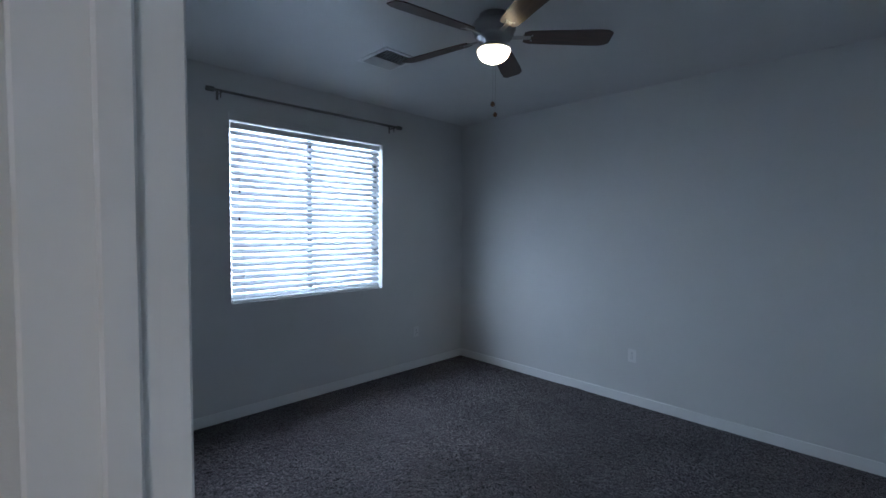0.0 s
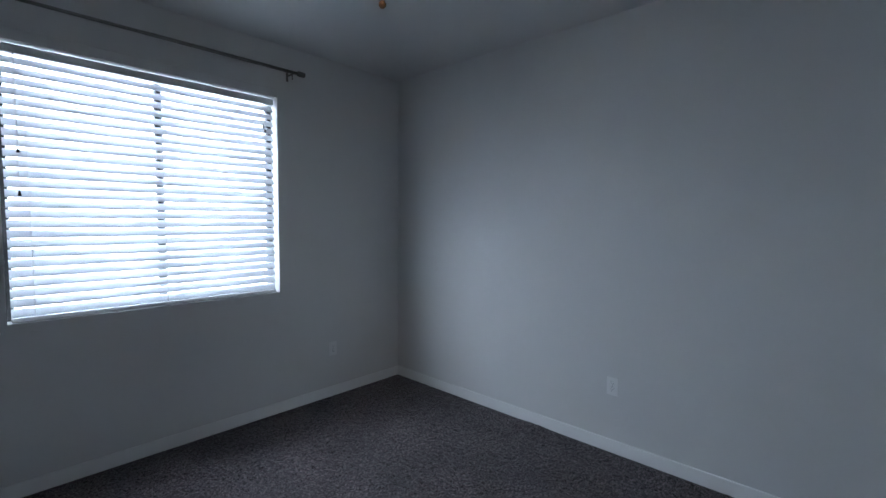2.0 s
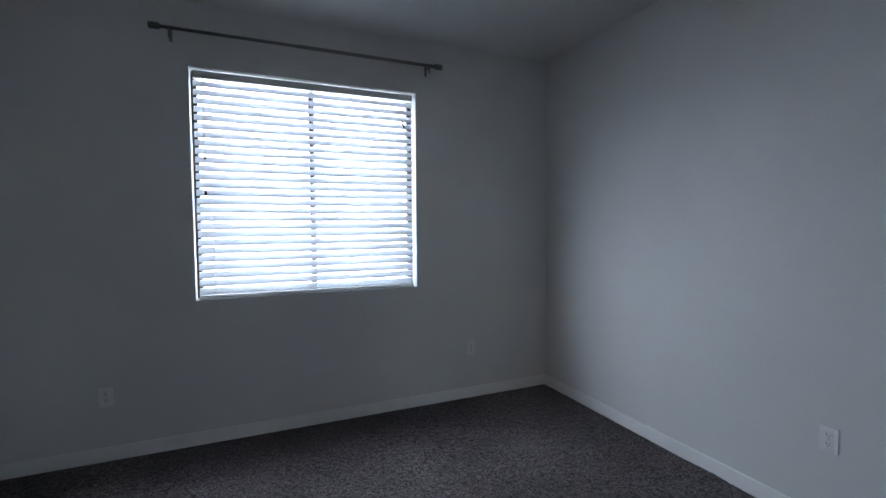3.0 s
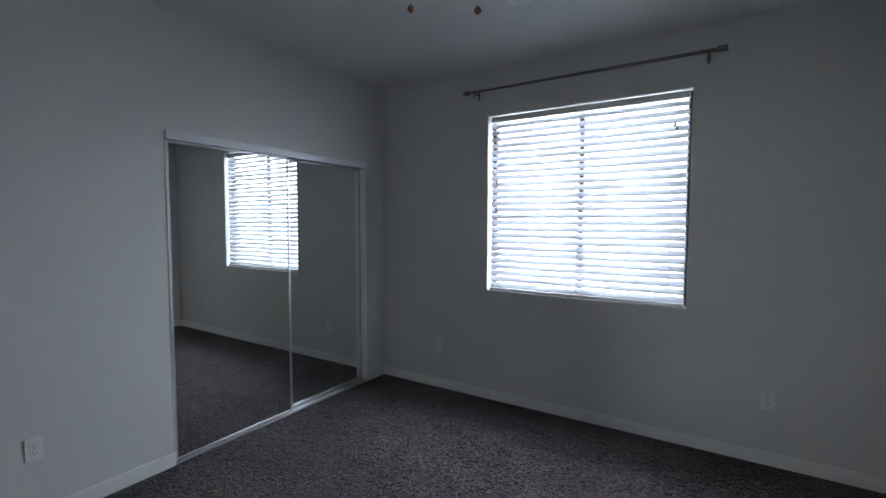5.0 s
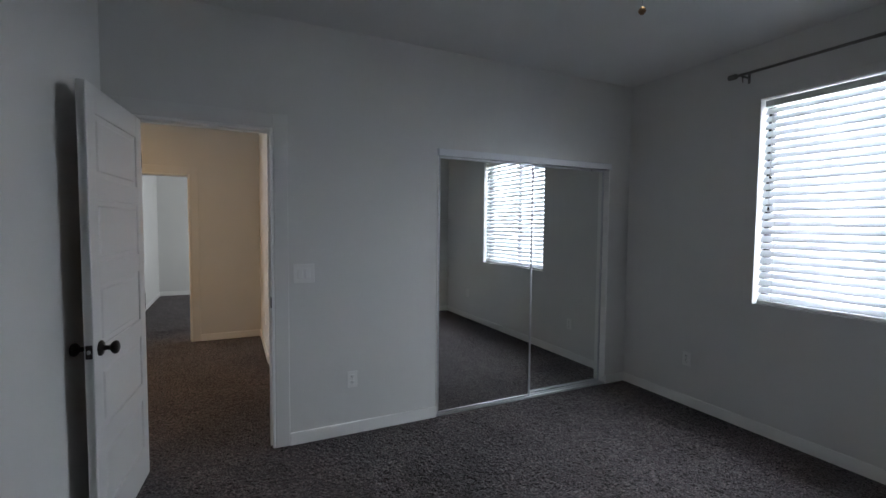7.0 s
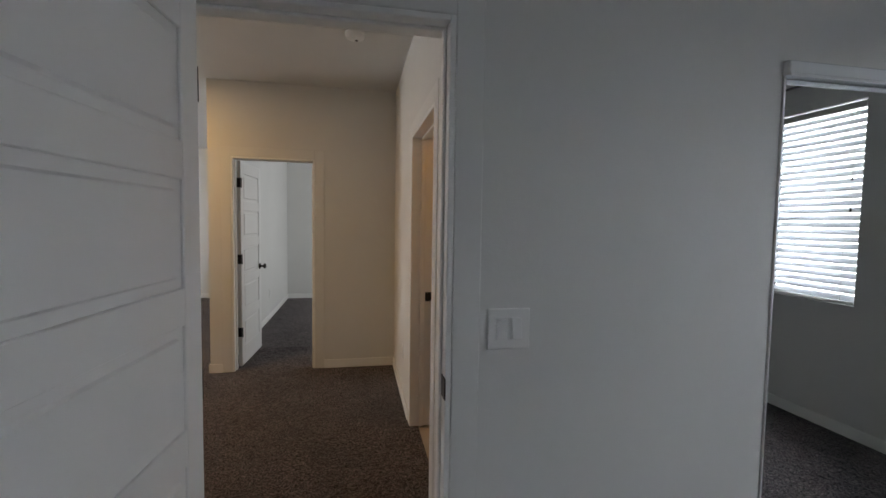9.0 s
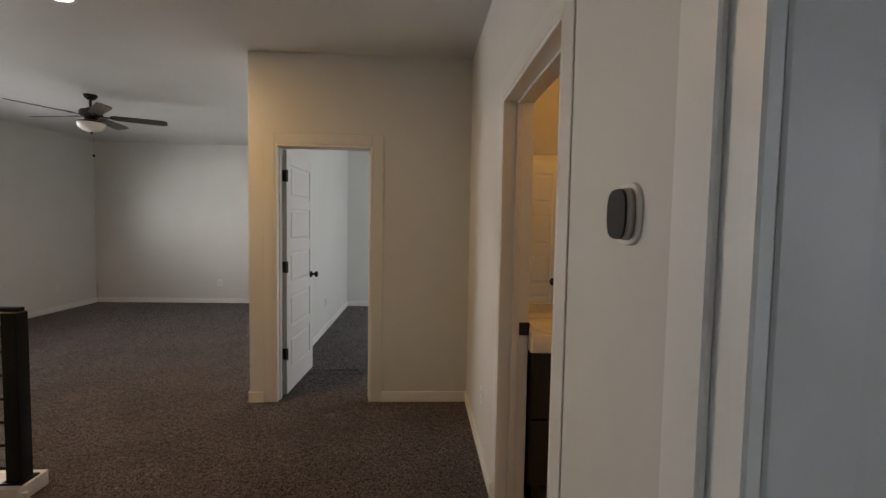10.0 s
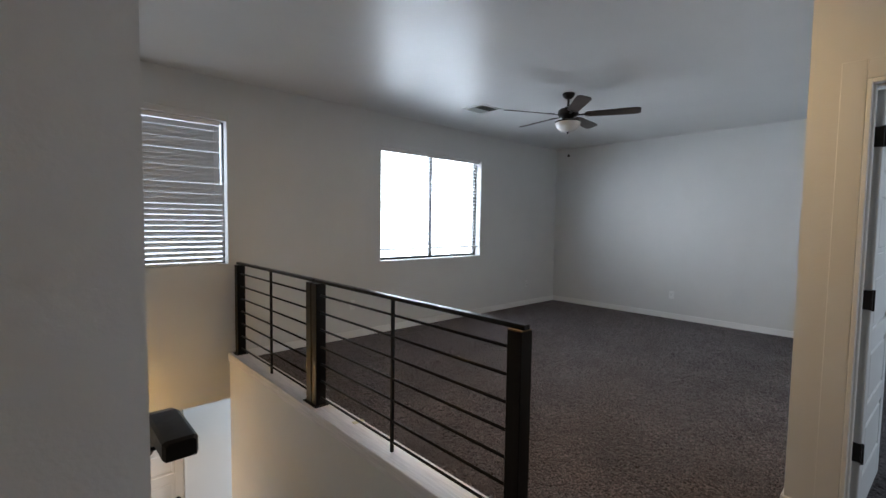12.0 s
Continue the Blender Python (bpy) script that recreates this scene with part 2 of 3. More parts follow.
wall("wall_loft_north", "y", HS, HS + 0.10, LW, HW - 0.12, 0, CEIL, [], "white wall between loft and far room")
wall("wall_loft_south", "y", LS, LS - 0.2, LW - 0.2, W + 0.1, -0.38, CEIL, [LWIN, SWIN], "white loft wall with two windows")
wall("wall_loft_west", "x", LW, LW - 0.2, LS, HS + 0.10, 0, CEIL, [], "plain white loft wall")
wall("wall_far_room_west", "x", -7.07, -7.48, HS + 0.10, 3.4, 0, CEIL, [], "plain white far room wall")
wall("wall_far_room_north", "y", 3.2, 3.4, -7.07, HW - 0.12, 0, CEIL, [(-5.8, -4.4, 0.95, 2.3)], "white far room wall with an added, unseen window opening")
wall("wall_far_room_east", "x", HW, HW - 0.12, HN + 0.12, 3.4, 0, CEIL, [], "plain white far room wall")
wall("wall_stair_north", "y", -0.93, -1.05, WX, W - 0.12, -2.8, CEIL, [], "white wall end beside the top of the stairs")
wall("wall_stair_east", "x", WX, WX + 0.12, LS, -1.05, -2.8, CEIL, [], "plain white wall beside the stairs")
wall("wall_bath_west", "x", -1.92, -2.04, HN + 0.14, 2.9, 0, CEIL, [], "warm-lit bathroom wall behind the vanity")
wall("wall_bath_east", "x", -0.45, -0.42, HN + 0.14, 2.9, 0, CEIL, [], "warm-lit bathroom wall with towel hooks")
wall("wall_bath_north", "y", 2.78, 2.9, -1.92, -0.45, 0, CEIL, [], "plain warm-lit bathroom wall")
block("closet_back", (-0.415, CL[0] - 0.1, 0), (-0.36, CL[1] + 0.1, CEIL), WALL, "plain closet back wall behind the mirrors", "wall")
for i, y in enumerate((CL[0] - 0.1, CL[1] + 0.02)):
    block("closet_side", (-0.36, y, 0), (W - 0.12, y + 0.08, CEIL), WALL, "plain closet side wall behind the mirrors", "wall")

block("ceiling", (LW - 0.2, LS - 0.2, CEIL), (E + 0.2, N + 0.2, CEIL + 0.15), CEILING, "satin white ceiling", "ceiling")

# carpeted floors, open over the stairs
LX0, LX1 = -1.80, -1.625                       # the rail's ledge
STAIR_TOP = -1.47


def carpet(name, x0, y0, x1, y1, label, cell=0.0092):
    """A slab whose top is an uneven pile of clumps; a ridge lies at the seam and a bulge at the east wall."""
    nx, ny = int((x1 - x0) / cell), int((y1 - y0) / cell)
    gx, gy = np.meshgrid(np.linspace(x0, x1, nx + 1), np.linspace(y0, y1, ny + 1), indexing="ij")
    rnd = np.random.RandomState(len(name) * 7 + nx)
    z = rnd.normal(0, 0.0017, gx.shape)
    z[1:, :] += 0.45 * z[:-1, :]
    z[:, 1:] += 0.45 * z[:, :-1]
    z += 0.0015 * np.sin(gx * 3.1 + 2 * np.sin(gy * 2.3)) - 0.002
    z += 0.011 * np.exp(-((gy - 2.36) / 0.16) ** 2 - ((gx - 4.05) / 0.10) ** 2)
    z += np.where((gx < -2.9) & (gy > -0.75) & (gy < 3.3), 0.010 * np.exp(-((gx + 3.60) / 0.04) ** 2) - 0.012 * np.exp(-((gx + 3.67) / 0.02) ** 2), 0)
    jx, jy = rnd.uniform(-0.004, 0.004, gx.shape), rnd.uniform(-0.004, 0.004, gx.shape)
    for a in (jx, jy):
        a[0, :] = a[-1, :] = a[:, 0] = a[:, -1] = 0
    verts = np.stack([gx + jx, gy + jy, z], -1).reshape(-1, 3)
    ids = np.arange((nx + 1) * (ny + 1)).reshape(nx + 1, ny + 1)
    faces = np.stack([ids[:-1, :-1], ids[1:, :-1], ids[1:, 1:], ids[:-1, 1:]], -1).reshape(-1, 4)
    n0 = len(verts)
    low = np.array([(x0, y0, -0.3), (x1, y0, -0.3), (x1, y1, -0.3), (x0, y1, -0.3), (x0, y0, -0.012), (x1, y0, -0.012), (x1, y1, -0.012), (x0, y1, -0.012)])
    more = np.array([(0, 3, 2, 1), (0, 1, 5, 4), (1, 2, 6, 5), (2, 3, 7, 6), (3, 0, 4, 7)]) + n0
    me = bpy.data.meshes.new(name)
    me.from_pydata(np.concatenate([verts, low]).tolist(), [], np.concatenate([faces, more]).tolist())
    me.materials.append(CARPET)
    return tagged(new(name, me), label, "carpet", kind="structure")


carpet("floor_bedroom", W - 0.06, S - 0.12, E + 0.2, N + 0.2, "dark grey-brown cut-pile carpet of the bedroom")
carpet("floor_hall", LX1 - 0.03, STAIR_TOP, W - 0.06, HN + 0.06, "dark grey-brown cut-pile carpet of the hall")
carpet("floor_loft", LW, LS, LX1 - 0.03, HN + 0.06, "dark grey-brown cut-pile carpet of the loft")
carpet("floor_far_room", LW, HN + 0.06, HW - 0.06, 3.4, "dark grey-brown cut-pile carpet of the far room")
block("floor_bath", (-2.04, HN + 0.06, -0.3), (-0.42, 2.9, -0.006), TILE, "tan tiled bathroom floor", "floor")
block("floor_closet", (-0.36, CL[0] - 0.1, -0.3), (W - 0.06, CL[1] + 0.1, -0.002), CARPET, "dark carpet of the closet", "carpet")
block("stair_side_wall", (LX1 - 0.13, LS, -2.8), (LX1 - 0.02, STAIR_TOP, -0.3), WALL, "warm-lit white wall below the loft rail", "wall")
block("ledge_front", (LX1 - 0.022, LS, -2.8), (LX1 - 0.004, STAIR_TOP - 0.001, 0.055), WALL, "warm-lit white drywall face below the ledge", "wall")
tagged(part("ledge", box(bmesh.new(), (LX0, LS + 0.002, 0.002), (LX1 + 0.01, -1.50, 0.085), 0.006, 2), LEDGE), "white painted wooden ledge under the black rail", "ledge", kind="structure")

# the stairs and the entry below
steps = thing("staircase", pose(0, 0, 0), "carpeted straight stairs down to the entry", "stairs", kind="structure")
st = part("step", box(bmesh.new(), (LX1 + 0.0, -0.28, -0.6), (WX, 0, 0), 0.012, 2), CARPET, steps)
st.location = (0, STAIR_TOP, -0.175)
for k in range(1, 13):
    share(st, steps, pose(0, STAIR_TOP - 0.26 * k, -0.175 * (k + 1)))
EY = -6.1
block("floor_entry", (-4.5, EY - 0.2, -2.95), (0.5, STAIR_TOP, -2.8), TILE, "tan tiled entry floor below", "floor")
block("ceiling_entry", (-4.5, EY - 0.2, -0.32), (0.5, LS - 0.2, -0.2), CEILING, "white entry ceiling below", "ceiling")
wall("wall_entry_south", "y", EY, EY - 0.2, -4.5, 0.5, -2.8, -0.32, [(-1.44, -0.53, -2.8, -0.76)], "white entry wall around the front door")
# The west opening is an unseen addition that lets the entry light in.
wall("wall_entry_west", "x", -4.3, -4.5, EY, LS, -2.8, -0.32, [(-6.0, -5.3, -2.2, -0.6)], "plain white entry wall")
wall("wall_entry_east", "x", 0.3, 0.5, EY, LS, -2.8, -0.32, [], "plain white entry wall")
block("ground", (-3000, -3000, -3.2), (3000, 3000, -2.96), TILE, "pale sunlit ground outside", "ground")


# ---- trim ----
def baseboard(axis, face, sign, u0, u1):
    bm = bmesh.new()
    t = 0.013 * sign
    if axis == "x":
        box(bm, (min(face, face + t), u0, 0.0), (max(face, face + t), u1, 0.085), 0.004, 2)
    else:
        box(bm, (u0, min(face, face + t), 0.0), (u1, max(face, face + t), 0.085), 0.004, 2)
    return tagged(part("baseboard", bm, TRIM), "plain white painted baseboard", "baseboard", "baseboards", "structure")


CAS = 0.088
for args in (("y", N, -1, W, E), ("x", E, -1, S, N - 0.014), ("y", S, 1, W, E - 0.014), ("x", W, 1, DR[1] + CAS, CL[0]), ("x", W, 1, CL[1] + 0.002, N - 0.014),
             ("y", HN, -1, HW, BD[0] - CAS), ("y", HN, -1, BD[1] + CAS, W - 0.12), ("x", HW, 1, HS - 0.013, FD[0] - CAS), ("x", HW, 1, FD[1] + CAS, HN - 0.014),
             ("y", HS, -1, LW, HW + 0.013), ("y", LS, 1, LW, LX0), ("x", LW, 1, LS + 0.014, HS - 0.014),
             ("x", -7.07, 1, HS + 0.114, 3.2), ("y", HS + 0.10, 1, -7.07, HW - 0.12)):
    baseboard(*args)


def doorway(name, axis, u0, u1, top, front, back, label, flat=True):
    """Jamb lining, stop and flat casing of a door opening through a wall from front to back."""
    d = thing(name, pose(0, 0, 0), label, "door frame", kind="structure")
    lo, hi = min(front, back) - 0.006, max(front, back) + 0.006
    mid = (lo + hi) / 2

    def b(n, a0, a1, p0, p1, z0, z1, bev=0.003, mat=TRIM):
        bm = bmesh.new()
        if axis == "x":
            box(bm, (p0, a0, z0), (p1, a1, z1), bev)
        else:
            box(bm, (a0, p0, z0), (a1, p1, z1), bev)
        part(n, bm, mat, d)
    t = 0.018
    b("jamb", u0, u0 + t, lo, hi, 0, top)
    b("jamb", u1 - t, u1, lo, hi, 0, top)
    b("head_jamb", u0 + t, u1 - t, lo, hi, top - t, top)
    b("stop", u0 + t, u0 + t + 0.011, mid - 0.012, mid + 0.02, 0, top - t)
    b("stop", u1 - t - 0.011, u1 - t, mid - 0.012, mid + 0.02, 0, top - t)
    b("stop", u0 + t + 0.011, u1 - t - 0.011, mid - 0.012, mid + 0.02, top - t - 0.011, top - t)
    if flat:
        for p0, p1 in ((hi - 0.006, hi), (lo, lo + 0.006)):
            b("casing", u0 - CAS, u0 - 0.001, p0, p1, 0, top + CAS, 0.003, CASING)
            b("casing", u1 + 0.001, u1 + CAS, p0, p1, 0, top + CAS, 0.003, CASING)
            b("casing", u0 - 0.001, u1 + 0.001, p0, p1, top + 0.001, top + CAS, 0.003, CASING)
    return d


doorway("door_frame_1", "x", DR[0], DR[1], DR[3], W, W - 0.12, "white painted bedroom door frame")
doorway("door_frame_2", "x", FD[0], FD[1], FD[3], HW, HW - 0.12, "white painted door frame of the far room")
doorway("door_frame_3", "y", BD[0], BD[1], BD[3], HN, HN + 0.14, "white painted bathroom door frame")


# ---- doors ----
def knob(parent, side, x, z, y):
    bm = bmesh.new()
    m = pose(x, y, z, -90 * side)
    lathe(bm, [(0, 0), (0.033, 0), (0.033, 0.006), (0.027, 0.011), (0.011, 0.014), (0.010, 0.034), (0.017, 0.040), (0.026, 0.047), (0.029, 0.056), (0.026, 0.064), (0.015, 0.069), (0, 0.070)], 24, m)
    return part("knob", bm, BRONZE, parent, "dark bronze round door knob")


def panel_door(name, m, w, h, label, knob_z=0.92, hardware=True):
    """Hinge edge at x = 0, leaf along +x, thickness about y = 0."""
    d = thing(name, m, label, "door", "panel doors")
    T, core = 0.0175, 0.009
    st, rail, n = 0.090, 0.095, 5
    top, bot = 0.115, 0.19
    ph = (h - top - bot - rail * (n - 1)) / n
    bm = bmesh.new()
    box(bm, (0, -core, 0.001), (w, core, h - 0.001))
    box(bm, (0, -T, 0), (st, T, h), 0.003)
    box(bm, (w - st, -T, 0), (w, T, h), 0.003)
    zs = [bot + i * (ph + rail) for i in range(n)]
    edges = [(0, bot)] + [(z + ph, z + ph + rail) for z in zs[:-1]] + [(zs[-1] + ph, h)]
    for a, b in edges:
        box(bm, (st - 0.002, -T + 0.0002, a), (w - st + 0.002, T - 0.0002, b), 0.003)
    part("leaf", bm, DOOR_PAINT, d)
    bm = bmesh.new()
    box(bm, (st + 0.022, -0.0155, 0.022), (w - st - 0.022, 0.0155, ph - 0.022), 0.009)
    first = None
    for z in zs:
        if first is None:
            first = part("panel", bm, DOOR_PAINT, d)
            first.location = (0, 0, z)
        else:
            share(first, d, pose(0, 0, z))
    if hardware:
        knob(d, 1, w - 0.065, knob_z, T)
        knob(d, -1, w - 0.065, knob_z, -T)
        part("latch_plate", box(bmesh.new(), (w - 0.0005, -0.0125, knob_z - 0.029), (w + 0.0025, 0.0125, knob_z + 0.029), 0.001), BRONZE, d, "dark bronze latch plate")
        bm = bmesh.new()
        box(bm, (w, -0.006, knob_z - 0.008), (w + 0.010, 0.006, knob_z + 0.008), 0.003)
        part("latch_bolt", bm, NICKEL, d)
    return d


def hinges(d, zs, side, mat=BRONZE):
    for z in zs:
        bm = bmesh.new()
        rod(bm, (-0.004, side * 0.0225, z - 0.048), (-0.004, side * 0.0225, z + 0.048), 0.0065, 10)
        box(bm, (-0.003, -0.017, z - 0.045), (-0.0005, 0.018, z + 0.045))
        box(bm, (-0.030, side * 0.0205 - 0.0015, z - 0.045), (-0.003, side * 0.0205 + 0.0015, z + 0.045))
        part("hinge", bm, mat, d, "dark bronze butt hinge")


bed_door = panel_door("bedroom_door", pose(W + 0.006, 0.076, 0.012, 0, 0, -5.6), 0.748, 2.02, "white five-panel bedroom door standing open near the wall", 0.91)
hinges(bed_door, (0.2, 1.0, 1.8), -1)
far_door = panel_door("far_room_door", pose(HW - 0.126, FD[0] + 0.038, 0.012, 0, 0, 177.0), 0.72, 2.01, "white five-panel door opened into the far room", 0.93)
hinges(far_door, (0.34, 1.06, 1.80), -1)
bath_door = panel_door("bath_door", pose(BD[1] - 0.04, HN + 0.15, 0.012, 0, 0, 77.0), 0.74, 2.01, "white five-panel bathroom door standing open", 0.93)
hinges(bath_door, (0.2, 1.0, 1.8), 1)
front_door = panel_door("front_door", pose(-0.535, EY - 0.06, -2.79, 0, 0, 180), 0.90, 2.02, "white panelled front door in the entry below", 0.95)

for nm, a, b in (("strike_plate", (W - 0.035, DR[1] - 0.0215, 0.925), (W + 0.018, DR[1] - 0.0175, 0.990)), ("strike_plate", (BD[0] + 0.0175, HN + 0.098, 0.902), (BD[0] + 0.0215, HN + 0.150, 0.966))):
    tagged(part(nm, box(bmesh.new(), a, b, 0.001), BRONZE), "small dark bronze strike plate on the jamb", "strike plate", "strike plates")


# ---- windows and blinds ----
def window(name, y, sign, win, label, frame_mat, f=0.034):
    """Frame, mullion, sill and panes set back in the opening; sign: +1 when outside is towards +y."""
    x0, x1, z0, z1 = win
    d = thing(name, pose(0, 0, 0), label, "window", kind="structure")
    a, b = sorted((y + sign * 0.10, y + sign * 0.15))
    for p, q in (((x0, a, z0), (x0 + f, b, z1)), ((x1 - f, a, z0), (x1, b, z1)), ((x0 + f, a, z0), (x1 - f, b, z0 + f)), ((x0 + f, a, z1 - f), (x1 - f, b, z1))):
        part("window_frame", box(bmesh.new(), p, q, 0.004), frame_mat, d)
    xm = (x0 + x1) / 2
    part("mullion", box(bmesh.new(), (xm - 0.02, a + 0.001, z0 + f), (xm + 0.02, b - 0.001, z1 - f), 0.004), frame_mat, d)
    for p, q in ((x0 + f, xm - 0.02), (xm + 0.02, x1 - f)):
        g = part("pane", box(bmesh.new(), (p, (a + b) / 2 - 0.003, z0 + f), (q, (a + b) / 2 + 0.003, z1 - f)), GLASS, d)
        g.visible_shadow = False
    return d


def blind(name, y, sign, win, tilt, label, bottom=0.003, n=26, gap=0.014, depth=0.045, tails=(), slat=SLAT, inset=0.018, tilt_low=None, slip=0.0):
    """Horizontal slat blind hung inside the opening. tilt: degrees by which the outer edge is raised; tilt_low: at the lowest slat,
    easing to tilt halfway up; slip: how far the lower slats sit towards -x."""
    x0, x1, z0, z1 = win
    yc = y + sign * depth
    d = thing(name, pose(0, yc, 0), label, "window blind", "slat blinds")
    w0, w1 = x0 + inset, x1 - 0.018
    part("headrail", box(bmesh.new(), (w0, -0.024, z1 - gap - 0.045), (w1, 0.024, z1 - gap), 0.003), PLASTIC, d)
    part("bottom_rail", box(bmesh.new(), (w0, -0.025, z0 + bottom), (w1, 0.025, z0 + bottom + 0.022), 0.004, 2), PLASTIC, d)
    part("valance", box(bmesh.new(), (x0 - 0.008, -sign * (depth + 0.011) - 0.0035, z1 - 0.006), (x1 + 0.008, -sign * (depth + 0.011) + 0.0035, z1 + 0.052), 0.002), VALANCE, d, "flat wall-white valance strip")
    za, zb = z0 + bottom + 0.045, z1 - gap - 0.075
    bm = bmesh.new()
    k = 6
    rows = []
    for i in range(k + 1):
        u = -0.5 + i / k
        crown = 0.0035 * (1 - 4 * u * u)
        rows.append([(x, u * 0.050, crown + s) for x in (w0, w1) for s in (0.0012, -0.0012)])
    vs = [[bm.verts.new(p) for p in r] for r in rows]
    for p, q in zip(vs, vs[1:]):
        bm.faces.new((p[0], p[2], q[2], q[0])).smooth = True
        bm.faces.new((p[1], q[1], q[3], p[3])).smooth = True
        bm.faces.new((p[0], q[0], q[1], p[1]))
        bm.faces.new((p[2], p[3], q[3], q[2]))
    bm.faces.new((vs[0][0], vs[0][1], vs[0][3], vs[0][2]))
    bm.faces.new((vs[-1][0], vs[-1][2], vs[-1][3], vs[-1][1]))
    bmesh.ops.recalc_face_normals(bm, faces=bm.faces[:])
    first = part("slat", bm, slat, d)
    for i in range(n):
        z = za + (zb - za) * i / (n - 1)
        wob = random.uniform(-0.4, 0.4)
        low = 0 if tilt_low is None else max(0.0, 1 - 1.8 * i / (n - 1)) * (tilt_low - tilt)
        m = pose(-slip if i < 0.55 * n else 0, 0, z, sign * (tilt + low + wob), random.uniform(-0.05, 0.05), 0)
        if i == 0:
            first.matrix_basis = m
        else:
            share(first, d, m)
    for x in (x0 + 0.11, (x0 + x1) / 2, x1 - 0.11):
        for s in (-0.024, 0.024):
            part("ladder_cord", rod(bmesh.new(), (x, s, z0 + bottom + 0.01), (x, s, z1 - gap - 0.03), 0.0011, 5), PLASTIC, d)
    for x, z in tails:
        bm = bmesh.new()
        rod(bm, (x, -sign * 0.034, z + 0.02), (x, -sign * 0.034, z1 - gap - 0.03), 0.0012, 5)
        part("lift_cord", bm, PLASTIC, d)
        bm = bmesh.new()
        lathe(bm, [(0, 0.028), (0.004, 0.026), (0.006, 0.012), (0.0085, 0.002), (0.006, 0), (0, 0)], 10, pose(x, -sign * 0.034, z))
        part("cord_tassel", bm, BRONZE, d, "small dark cord tassel")
    return d


window("window_1", N, 1, WIN, "two-pane bedroom window with dark frame", FRAME_DARK)
window("window_2", LS, -1, LWIN, "two-pane loft window with dark frame", FRAME_DARK)
window("window_3", LS, -1, SWIN, "stair window with thin dark frame behind a blind", FRAME_DARK, 0.012)
# The last window is an unseen addition around the far room's added light.
window("added_window_4", 3.2, 1, (-5.8, -4.4, 0.95, 2.3), "added, unseen far room window with dark frame", FRAME_DARK)
blind("bedroom_blind", N, 1, WIN, 56, "white two-inch slat blind, lowered and half tilted", tails=((WIN[0] + 0.075, 1.80), (WIN[0] + 0.072, 1.58), (WIN[1] - 0.10, 2.12), (WIN[1] - 0.088, 2.095)))
blind("loft_blind", LS, -1, LWIN, 0, "white slat blind lowered with its slats open", bottom=0.13, n=24, gap=0.004)
blind("stair_blind", LS, -1, SWIN, -80, "white slat blind lowered, closed above and part open below", gap=0.006, slat=SLAT_SHADED, inset=0.050, tilt_low=-48, slip=0.026)


# ---- curtain rod ----
cr = thing("curtain_rod", pose(2.13, N - 0.075, 2.54), "brushed metal curtain rod on brackets above the window", "curtain rod")
part("pole", rod(bmesh.new(), (-0.86, 0, 0), (0.86, 0, 0), 0.0095, 14), ROD_METAL, cr)
part("inner_pole", rod(bmesh.new(), (-0.1, 0, 0), (0.87, 0, 0), 0.0115, 14), ROD_METAL, cr)
for s in (-1, 1):
    bm = bmesh.new()
    lathe(bm, [(0, 0), (0.016, 0), (0.019, 0.004), (0.019, 0.05), (0.016, 0.056), (0, 0.056)], 16, pose(s * 0.86, 0, 0, 0, 90 * s))
    part("finial", bm, ROD_METAL, cr)
    bm = bmesh.new()
    box(bm, (s * 0.815 - 0.009, 0.0705, -0.055), (s * 0.815 + 0.009, 0.0745, 0.03), 0.002)
    box(bm, (s * 0.815 - 0.006, -0.004, -0.020), (s * 0.815 + 0.006, 0.0725, -0.011), 0.002)
    box(bm, (s * 0.815 - 0.006, -0.016, -0.020), (s * 0.815 + 0.006, -0.0105, 0.006), 0.001)
    rod(bm, (s * 0.815, -0.004, -0.055), (s * 0.815, -0.004, -0.018), 0.0045, 8)
    part("bracket", bm, ROD_METAL, cr)

# ---- mirrored closet doors ----
track = thing("closet_track", pose(0, 0, 0), "white aluminium top and bottom tracks of the closet", "door track", kind="structure")
part("fascia", box(bmesh.new(), (W - 0.075, CL[0] + 0.001, CL[3] - 0.052), (W + 0.022, CL[1] - 0.001, CL[3] - 0.001), 0.004), ALUMINIUM, track)
part("fascia_lip", box(bmesh.new(), (W + 0.0225, CL[0] + 0.001, CL[3] - 0.056), (W + 0.028, CL[1] - 0.001, CL[3] - 0.044), 0.002), ALUMINIUM, track)
bm = bmesh.new()
box(bm, (W - 0.085, CL[0] + 0.001, 0.0005), (W + 0.004, CL[1] - 0.001, 0.008), 0.002)
for o in (-0.083, -0.040, 0.002):
    box(bm, (W + o - 0.0015, CL[0] + 0.002, 0.007), (W + o + 0.0015, CL[1] - 0.002, 0.0155))
part("bottom_track", bm, SATIN_ALUMINIUM, track)
part("side_trim", box(bmesh.new(), (W - 0.11, CL[1] - 0.014, 0.022), (W + 0.006, CL[1] - 0.001, CL[3] - 0.053), 0.002), TRIM, track)
part("side_trim", box(bmesh.new(), (W - 0.11, CL[0] + 0.001, 0.022), (W + 0.006, CL[0] + 0.008, CL[3] - 0.053), 0.002), TRIM, track)


